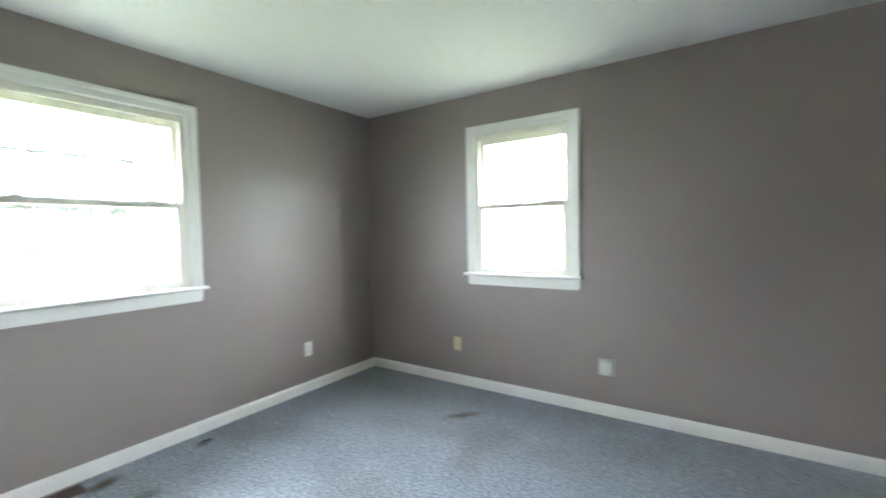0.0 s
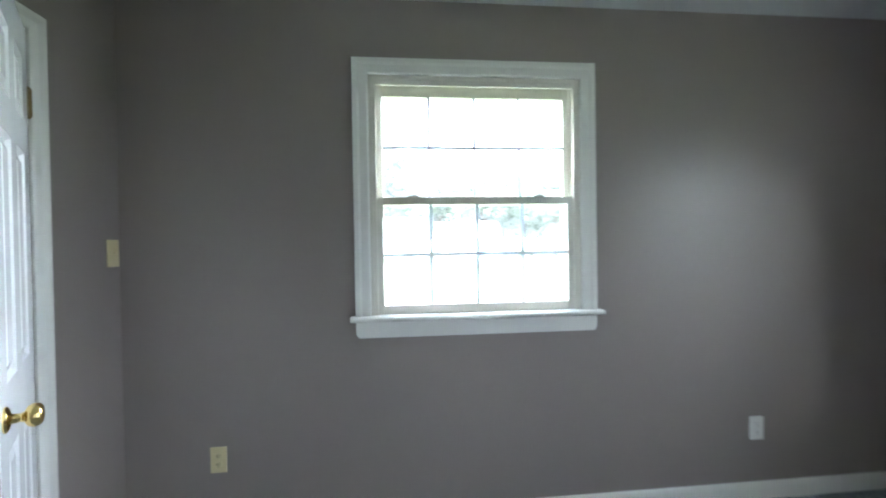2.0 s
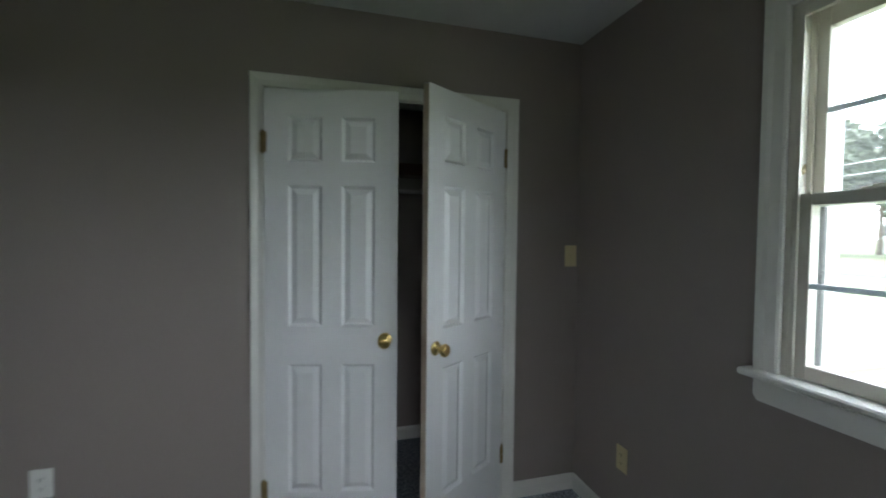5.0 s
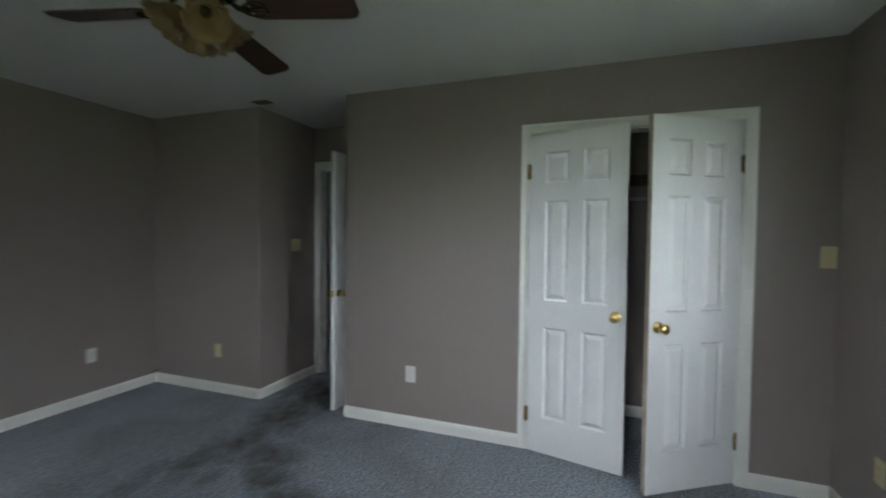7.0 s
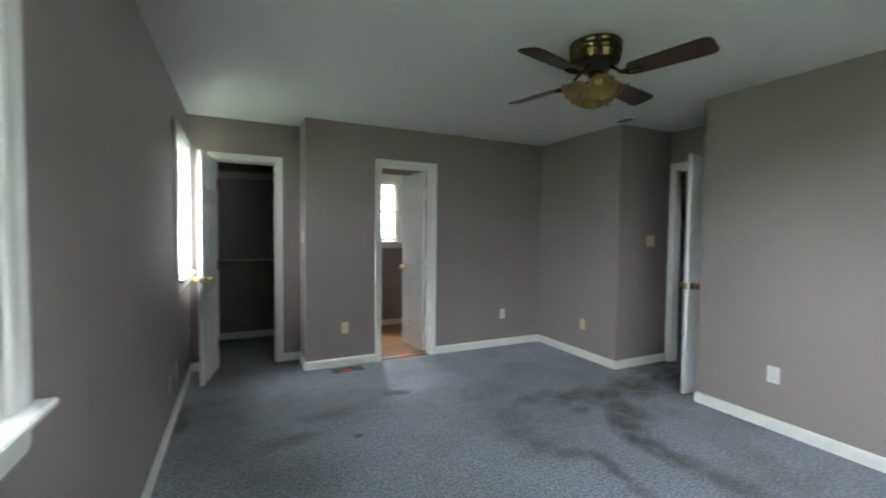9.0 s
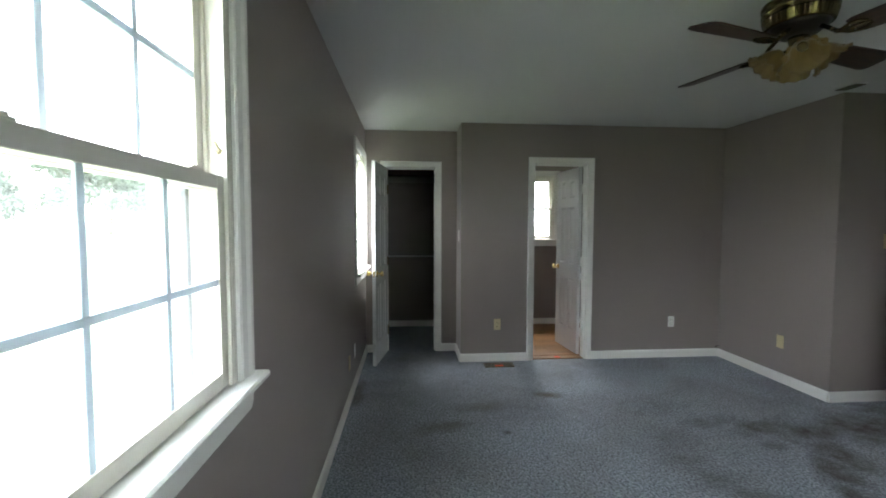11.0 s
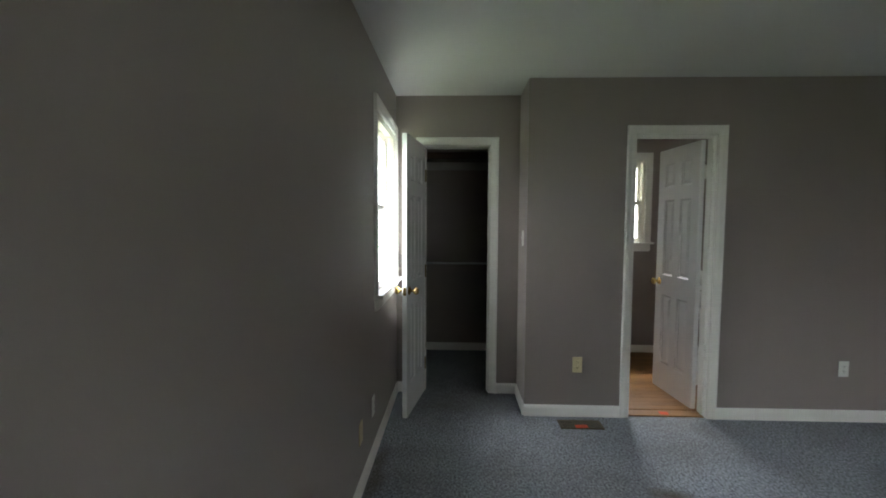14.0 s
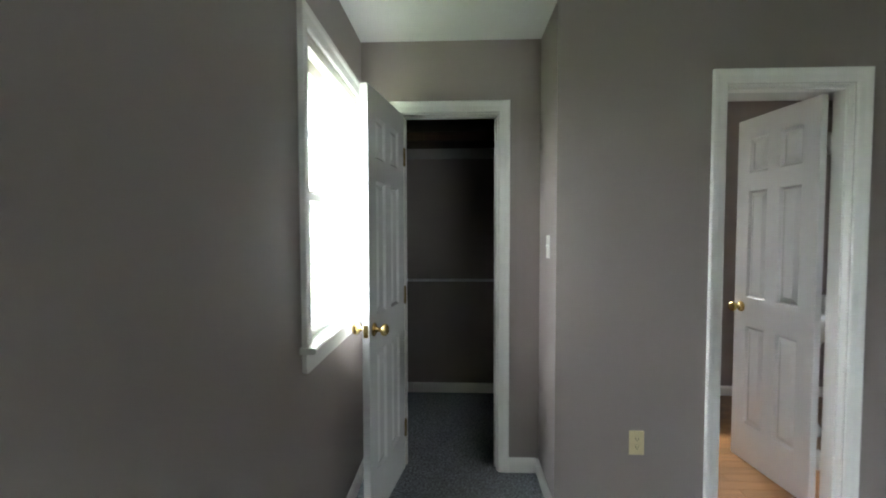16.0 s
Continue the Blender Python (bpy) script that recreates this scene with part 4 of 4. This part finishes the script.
# ---- ceiling fan ----
def ceiling_fan(x, y, turn):
    o = empty("ceiling_fan", pose(x, y, HIGH, 0, 0, turn), "antique brass ceiling fan with dark walnut blades and amber glass shades", "ceiling fan")
    part("canopy", lathe_bm([(0.0, 0.0), (0.142, 0.0), (0.145, -0.006), (0.145, -0.020), (0.139, -0.024), (0.139, -0.030), (0.144, -0.034), (0.144, -0.050),
                             (0.137, -0.055), (0.137, -0.062), (0.0, -0.062)], 48), FAN_BRASS, o)
    part("motor_housing", lathe_bm([(0.0, -0.062), (0.134, -0.062), (0.140, -0.068), (0.128, -0.108), (0.122, -0.112), (0.0, -0.112)], 240,
                                   lambda a, k: 1.0 + (0.016 * (1 if math.sin(48 * a) > -0.4 else -1) if 0.25 < k < 0.75 else 0), False), FAN_BRASS, o, "ribbed antique brass band")
    part("motor_cone", lathe_bm([(0.0, -0.112), (0.118, -0.112), (0.105, -0.125), (0.072, -0.152), (0.055, -0.160), (0.0, -0.160)], 40), DARK_METAL, o)
    part("switch_housing", lathe_bm([(0.0, -0.160), (0.040, -0.160), (0.038, -0.175), (0.033, -0.200), (0.042, -0.206), (0.048, -0.222), (0.040, -0.240), (0.0, -0.248)], 32), FAN_BRASS, o)
    for k in range(4):
        b = bmesh.new()
        outline = [(0.205, -0.048), (0.225, -0.058), (0.40, -0.066), (0.570, -0.073), (0.597, -0.066), (0.612, -0.045), (0.612, 0.045), (0.597, 0.066),
                   (0.570, 0.073), (0.40, 0.066), (0.225, 0.058), (0.205, 0.048)]
        up = [b.verts.new((u, v, 0.003)) for u, v in outline]
        dn = [b.verts.new((u, v, -0.003)) for u, v in outline]
        b.faces.new(up)
        b.faces.new(dn[::-1])
        for i in range(len(up)):
            j = (i + 1) % len(up)
            b.faces.new((up[i], dn[i], dn[j], up[j]))
        bmesh.ops.recalc_face_normals(b, faces=b.faces)
        bl = part("blade", b, WALNUT, o, "dark walnut fan blade")
        bl.matrix_local = pose(0, 0, -0.196, 0, 0, 90 * k) @ pose(0, 0, 0, -13, 0, 0)
        ib = tube_bm([(0.085, 0, 0.056), (0.12, 0.006, 0.030), (0.150, 0.0, 0.002), (0.19, 0.0, -0.006)], [0.010, 0.009, 0.010, 0.012], 10)
        for s in (-1, 1):
            add_bm(ib, tube_bm([(0.16, 0, -0.004), (0.185, s * 0.022, -0.008), (0.215, s * 0.036, -0.0075), (0.245, s * 0.030, -0.007), (0.262, s * 0.012, -0.007)], 0.006, 8))
        add_bm(ib, tube_bm([(0.19, 0, -0.008), (0.268, 0, -0.008)], [0.010, 0.005], 8))
        part("blade_iron", ib, FAN_BRASS, bl, "scrolled antique brass blade iron")
    for k in range(4):
        arm = part("lamp_arm", tube_bm([(0.030, 0, -0.215), (0.055, 0, -0.225), (0.078, 0, -0.232)], [0.010, 0.012, 0.022], 12), FAN_BRASS, o)
        arm.matrix_local = pose(0, 0, 0, 0, 0, 45 + 90 * k)

        def ruffle(a, s):
            return 1.0 + 0.05 * s * s * math.sin(11 * a) + 0.02 * s * math.sin(22 * a)

        prof = [(0.022, 0.0), (0.030, 0.010), (0.046, 0.030), (0.056, 0.055), (0.060, 0.078), (0.074, 0.098), (0.083, 0.104),
                (0.080, 0.101), (0.071, 0.095), (0.057, 0.077), (0.053, 0.055), (0.043, 0.032), (0.027, 0.013), (0.019, 0.004)]
        prof = [(1.0 * r, 0.92 * z) for r, z in prof]
        steps = [0.0, 0.1, 0.25, 0.45, 0.6, 0.85, 1.0, 1.0, 0.85, 0.6, 0.45, 0.25, 0.1, 0.0]
        sb = bmesh.new()
        n = 54
        rings = []
        for (r, z), st in zip(prof, steps):
            rings.append([sb.verts.new((r * ruffle(a, st) * math.cos(a), r * ruffle(a, st) * math.sin(a), z - 0.006 * st * st * math.sin(11 * a)))
                          for a in (2 * math.pi * i / n for i in range(n))])
        for p, q in zip(rings, rings[1:] + rings[:1]):
            for i in range(n):
                f = sb.faces.new((p[i], p[(i + 1) % n], q[(i + 1) % n], q[i]))
                f.smooth = True
        bmesh.ops.recalc_face_normals(sb, faces=sb.faces)
        sh = part("shade", sb, AMBER, o, "ruffled frosted amber glass shade")
        sh.matrix_local = pose(0, 0, 0, 0, 0, 45 + 90 * k) @ pose(0.062, 0, -0.218, 0, 136, 0)
    return o


ceiling_fan(-2.27, -2.65, 14.0)
vent = empty("ceiling_vent", frame_of((1, 0, 0), (0, 1, 0), (-3.72, -3.70, HIGH)), "dark metal register set in the ceiling", "ceiling vent")
block("frame", WHITE_PL, vent, -0.050, 0.050, -0.085, 0.085, -0.006, -0.0005, 0.002)
for i in range(6):
    block("slat", REG_METAL, vent, -0.041 + i * 0.015, -0.032 + i * 0.015, -0.074, 0.074, -0.011, -0.0062, 0.001)

# ---- outside ----
GROUND = -0.60
LAWN = material("mown_lawn", (0.115, 0.145, 0.062), 0.9, var=0.35, scale=0.35, grain=9, bump=0.6, depth=0.03)
ASPHALT = material("grey_asphalt", (0.075, 0.075, 0.078), 0.85, var=0.2, scale=0.5, grain=60, bump=0.3, depth=0.01)
CONCRETE = material("pale_concrete", (0.40, 0.39, 0.36), 0.85, var=0.12, scale=0.8, grain=40, bump=0.2, depth=0.004)
LEAF = material("tree_leaves", (0.115, 0.14, 0.105), 0.6, var=0.3, scale=0.6, grain=4, bump=0.0)
BARK = material("grey_brown_bark", (0.13, 0.10, 0.075), 0.9, var=0.3, scale=4, grain=25, bump=0.8, depth=0.02)
SIDING = material("white_siding", (0.74, 0.74, 0.72), 0.6, var=0.05, scale=0.8, grain=20, bump=0.05)
ROOF = material("grey_roof_shingles", (0.16, 0.155, 0.15), 0.9, var=0.2, scale=2, grain=12, bump=0.3, depth=0.01)
DARKGLASS = material("dark_house_window", (0.035, 0.04, 0.045), 0.08, var=0.1, bump=0.0)
POLE = material("weathered_pole_wood", (0.16, 0.13, 0.10), 0.9, var=0.25, scale=3, grain=30, bump=0.4)
RED = material("red_car_paint", (0.42, 0.025, 0.02), 0.25, var=0.05, coat=0.6, bump=0.0)

b = bmesh.new()
hx0, hx1, hy0, hy1 = -5.9, 0.17, -6.80, 0.17
ring0 = [b.verts.new((x, y, GROUND)) for x, y in ((-1500, -1500), (1500, -1500), (1500, 1500), (-1500, 1500))]
b.faces.new(ring0)
tagged(part("ground", b, LAWN), "sunlit mown lawn around the house", "lawn", kind="structure")
tagged(part("foundation", box_bm(hx0, hx1, hy0, hy1, GROUND, -0.301), CONCRETE), "concrete foundation under the house", "foundation", kind="structure")
tagged(part("road", box_bm(-400, 400, 27.0, 33.0, GROUND + 0.004, GROUND + 0.03), ASPHALT), "grey asphalt street beyond the front lawn", "road", kind="structure")
tagged(part("driveway", box_bm(-9.5, -6.2, 4.0, 26.99, GROUND + 0.004, GROUND + 0.035), CONCRETE), "pale concrete driveway across the front lawn", "driveway", kind="structure")


def tree(seed, tall, crown_r, trunk_r):
    """A broad-leaved tree: tapered trunk, limbs, and a crown of many small leaf clusters with gaps."""
    r = random.Random(seed)
    o = empty("tree", Matrix.Identity(4), "tall leafy green tree standing in the neighbourhood", "tree", group="trees outside")
    tb = tube_bm([(0, 0, 0), (0.05, 0.02, tall * 0.2), (-0.05, 0.1, tall * 0.45), (0.1, 0.0, tall * 0.75)], [trunk_r * 1.3, trunk_r, trunk_r * 0.75, trunk_r * 0.25], 10)
    tips = []
    for k in range(13):
        a, z = r.uniform(0, 6.283), tall * r.uniform(0.28, 0.72)
        ln = crown_r * r.uniform(0.55, 1.0) * (1.15 - 0.6 * z / tall)
        end = Vector((math.cos(a) * ln, math.sin(a) * ln, z + ln * r.uniform(0.25, 0.75)))
        add_bm(tb, tube_bm([(0, 0, z), end * 0.5 + Vector((0, 0, z * 0.5 + 0.1)), end], [trunk_r * 0.4, trunk_r * 0.22, trunk_r * 0.07], 6))
        tips.append(end)
    tips += [Vector((r.uniform(-0.3, 0.3) * crown_r, r.uniform(-0.3, 0.3) * crown_r, tall * r.uniform(0.7, 0.95))) for _ in range(6)]
    part("trunk", tb, BARK, o)
    verts, faces = [], []
    for tip in tips:
        rad = crown_r * r.uniform(0.28, 0.48)
        for _ in range(420):
            d = Vector((r.gauss(0, 1), r.gauss(0, 1), r.gauss(0, 0.75)))
            d = d.normalized() * rad * r.random() ** 0.45
            c = tip + d
            s = r.uniform(0.20, 0.42)
            u = Vector((r.gauss(0, 1), r.gauss(0, 1), r.gauss(0, 0.5))).normalized()
            w = u.cross(Vector((r.gauss(0, 1), r.gauss(0, 1), r.gauss(0, 1)))).normalized()
            i = len(verts)
            verts += [c - u * s, c + w * s * 0.6, c + u * s * 1.1, c - w * s * 0.6]
            faces.append((i, i + 1, i + 2, i + 3))
    me = bpy.data.meshes.new("crown")
    me.from_pydata(verts, [], faces)
    me.materials.append(LEAF)
    cr = new("crown", me)
    cr.parent = o
    return o


kinds = [tree(11, 15.0, 5.2, 0.32), tree(23, 18.5, 5.8, 0.38), tree(37, 11.0, 4.2, 0.24)]
spots = [(-18, 62, 0), (-9, 66, 1), (-25, 57, 1), (-3, 61, 2), (-33, 64, 1), (-40, 70, 0), (4, 75, 2), (10, 66, 2), (17, 60, 2), (-14, 52, 2), (-48, 62, 1),
         (26, 66, 2), (36, 66, 2), (-29, 74, 0), (-21, 66, 1), (-13, 58, 1), (-6, 55, 0), (-1, 68, 2), (-36, 55, 0), (13, 74, 2), (22, 76, 2), (-55, 72, 1), (31, 78, 2),
         (78, -20, 2), (84, -34, 2), (74, -48, 2), (88, -4, 2), (80, -64, 2), (90, -50, 2), (96, 14, 2), (86, 28, 2), (92, -80, 2), (70, -78, 2),
         (-2, 54, 2), (3, 57, 2), (9, 56, 2), (14, 55, 2), (20, 58, 2),
         # added, partly unseen: thickens the eastern trees to block low sky from the north wall
         (52, -72, 0), (62, -58, 1), (45, -84, 1), (38, -70, 2), (68, -40, 0), (72, -28, 2), (60, -92, 0), (76, -12, 0), (30, -80, 2)]
placed = set()
for i, (x, y, k) in enumerate(spots):
    m = pose(x, y, GROUND, 0, 0, i * 67)
    if k not in placed:
        kinds[k].matrix_world = m
        placed.add(k)
    else:
        copy_thing(kinds[k], m)


def house(x, y, turn, w, d, h, roof_h, label, chimney=False):
    """A one-storey neighbour's house, its front towards local -y, with a gabled roof."""
    o = empty("neighbour_house", pose(x, y, GROUND, 0, 0, turn), label, "house")
    wb = box_bm(-w / 2, w / 2, 0, d, 0, h)
    for gx in (-w / 2, w / 2):
        f = wb.faces.new([wb.verts.new(p) for p in ((gx, 0, h), (gx, d, h), (gx, d / 2, h + roof_h - 0.02))])
    wl = part("wall", wb, SIDING, o)
    for i in range(int(h / 0.2)):
        block("siding_board", SIDING, wl, -w / 2 - 0.01, w / 2 + 0.01, -0.035, -0.004, 0.2 * i + 0.01, 0.2 * i + 0.19, 0)
    rb = bmesh.new()
    e = 0.45
    pts = [(-e, h - e * roof_h / (d / 2)), (d / 2, h + roof_h), (d + e, h - e * roof_h / (d / 2))]
    a = [[rb.verts.new((gx, py, pz + dz)) for py, pz in pts] for gx in (-w / 2 - e, w / 2 + e) for dz in (0.0, 0.16)]
    lo0, hi0, lo1, hi1 = a
    for p, q in ((hi0, hi1), (lo0, lo1)):
        for i in range(2):
            rb.faces.new((p[i], q[i], q[i + 1], p[i + 1]))
    for lo, hi in ((lo0, hi0), (lo1, hi1)):
        for i in range(2):
            rb.faces.new((lo[i], lo[i + 1], hi[i + 1], hi[i]))
    for i in (0, 2):
        rb.faces.new((lo0[i], lo1[i], hi1[i], hi0[i]))
    bmesh.ops.recalc_face_normals(rb, faces=rb.faces)
    part("roof", rb, ROOF, o)
    n = max(2, int(w / 3.2))
    for i in range(n):
        u = -w / 2 + w * (i + 0.5) / n
        if i == n // 2:
            dr = block("front_door", DARKGLASS, o, u - 0.46, u + 0.46, -0.075, -0.036, 0.25, 2.3, 0.01)
        else:
            wn = block("window", DARKGLASS, o, u - 0.5, u + 0.5, -0.06, -0.036, 1.0, 2.2, 0.005)
            for q0, q1, r0, r1 in ((-0.6, -0.5, 0.9, 2.3), (0.5, 0.6, 0.9, 2.3), (-0.5, 0.5, 2.2, 2.3), (-0.5, 0.5, 0.9, 1.0), (-0.5, 0.5, 1.58, 1.63)):
                block("window_frame", SIDING, wn, u + q0, u + q1, -0.09, -0.0605, r0, r1, 0.004)
    return o


house(-6.5, 41, 4, 13.0, 8.0, 2.8, 2.0, "long white one-storey house across the street")
house(5.2, 47, -6, 7.0, 7.5, 2.7, 1.9, "small white gabled house across the street")
house(-36, 76, 18, 12.0, 8.0, 2.8, 2.2, "white house far down the street under trees")


def utility_pole(x, y):
    o = empty("utility_pole", pose(x, y, GROUND), "weathered wooden utility pole at the street", "utility pole", group="utility poles")
    part("pole", tube_bm([(0, 0, 0), (0, 0, 10.5)], [0.17, 0.11], 12), POLE, o)
    block("crossarm", POLE, o, -0.06, 0.06, -1.1, 1.1, 9.6, 9.72, 0.01)
    for s in (-1.0, -0.4, 0.4, 1.0):
        part("insulator", lathe_bm([(0.0, 0), (0.04, 0), (0.055, 0.06), (0.03, 0.12), (0.0, 0.14)], 10), DARK_METAL, o).location = (0, s, 9.72)
    return o


up1 = utility_pole(-5.4, 25.6)
for px in (33.0, -44.0):
    copy_thing(up1, pose(px, 25.6, GROUND))
for s, z in ((-1.0, 9.78), (0.4, 9.78), (1.0, 9.78), (0.0, 6.8), (0.0, 6.2)):
    for x0, x1 in ((-44.0, -5.4), (-5.4, 33.0)):
        pts = []
        for i in range(13):
            f = i / 12
            pts.append((x0 + (x1 - x0) * f, 25.6 + s, GROUND + z + 0.08 - 1.0 * (1 - (2 * f - 1) ** 2)))
        tagged(part("overhead_wire", tube_bm(pts, 0.018, 5), STEEL), "bright metal overhead wire between the utility poles", "wire", "overhead wires")


def parked_car(x, y, turn):
    o = empty("parked_car", pose(x, y, GROUND + 0.03, 0, 0, turn), "small red car parked by the far houses", "car")
    b = bmesh.new()
    side = [(-2.1, 0.35), (-2.15, 0.75), (-1.9, 0.9), (-1.2, 0.95), (-0.6, 1.42), (0.8, 1.42), (1.45, 0.98), (2.1, 0.88), (2.15, 0.4), (1.9, 0.28), (-1.9, 0.28)]
    l, r = [b.verts.new((u, -0.82, z)) for u, z in side], [b.verts.new((u, 0.82, z)) for u, z in side]
    b.faces.new(l[::-1])
    b.faces.new(r)
    for i in range(len(side)):
        j = (i + 1) % len(side)
        b.faces.new((l[i], l[j], r[j], r[i]))
    bmesh.ops.recalc_face_normals(b, faces=b.faces)
    bmesh.ops.bevel(b, geom=b.edges[:], offset=0.06, segments=2, affect='EDGES')
    part("body", b, RED, o)
    for s in (-0.79, 0.79):
        for u in (-1.3, 1.3):
            wh = part("wheel", tube_bm([(u, s - 0.09, 0.31), (u, s + 0.09, 0.31)], 0.31, 20), BLACK, o)
            part("rim", tube_bm([(u, s - 0.095, 0.31), (u, s + 0.095, 0.31)], 0.18, 14), STEEL, wh)
    for s in (-0.832, 0.832):
        block("side_window", DARKGLASS, o, -0.62, 0.92, s - 0.006, s + 0.006, 0.98, 1.32, 0.004)


parked_car(-27.5, 56.0, 10)


def shrub(x, y, r):
    rr = random.Random(int(x * 10))
    o = empty("shrub", pose(x, y, GROUND), "low rounded green shrub by the lawn", "shrub", group="shrubs")
    part("stem", tube_bm([(0, 0, 0), (0.02, 0.0, r * 0.8)], [0.05, 0.03], 7), BARK, o)
    verts, faces = [], []
    for _ in range(1200):
        d = Vector((rr.gauss(0, 1), rr.gauss(0, 1), rr.gauss(0, 0.7))).normalized() * r * rr.random() ** 0.35 * rr.uniform(0.8, 1.1)
        c = Vector((0, 0, r * 0.75)) + Vector((d.x, d.y, d.z * 0.75))
        u = Vector((rr.gauss(0, 1), rr.gauss(0, 1), rr.gauss(0, 1))).normalized()
        w = u.cross(Vector((0.3, 0.2, 1))).normalized()
        s = rr.uniform(0.05, 0.09)
        i = len(verts)
        verts += [c - u * s, c + w * s * 0.6, c + u * s, c - w * s * 0.6]
        faces.append((i, i + 1, i + 2, i + 3))
    me = bpy.data.meshes.new("foliage")
    me.from_pydata(verts, [], faces)
    me.materials.append(LEAF)
    fo = new("foliage", me)
    fo.parent = o


shrub(-20.6, 41.0, 0.9)
shrub(-4.0, 39.4, 0.7)
shrub(-2.2, 39.3, 0.8)
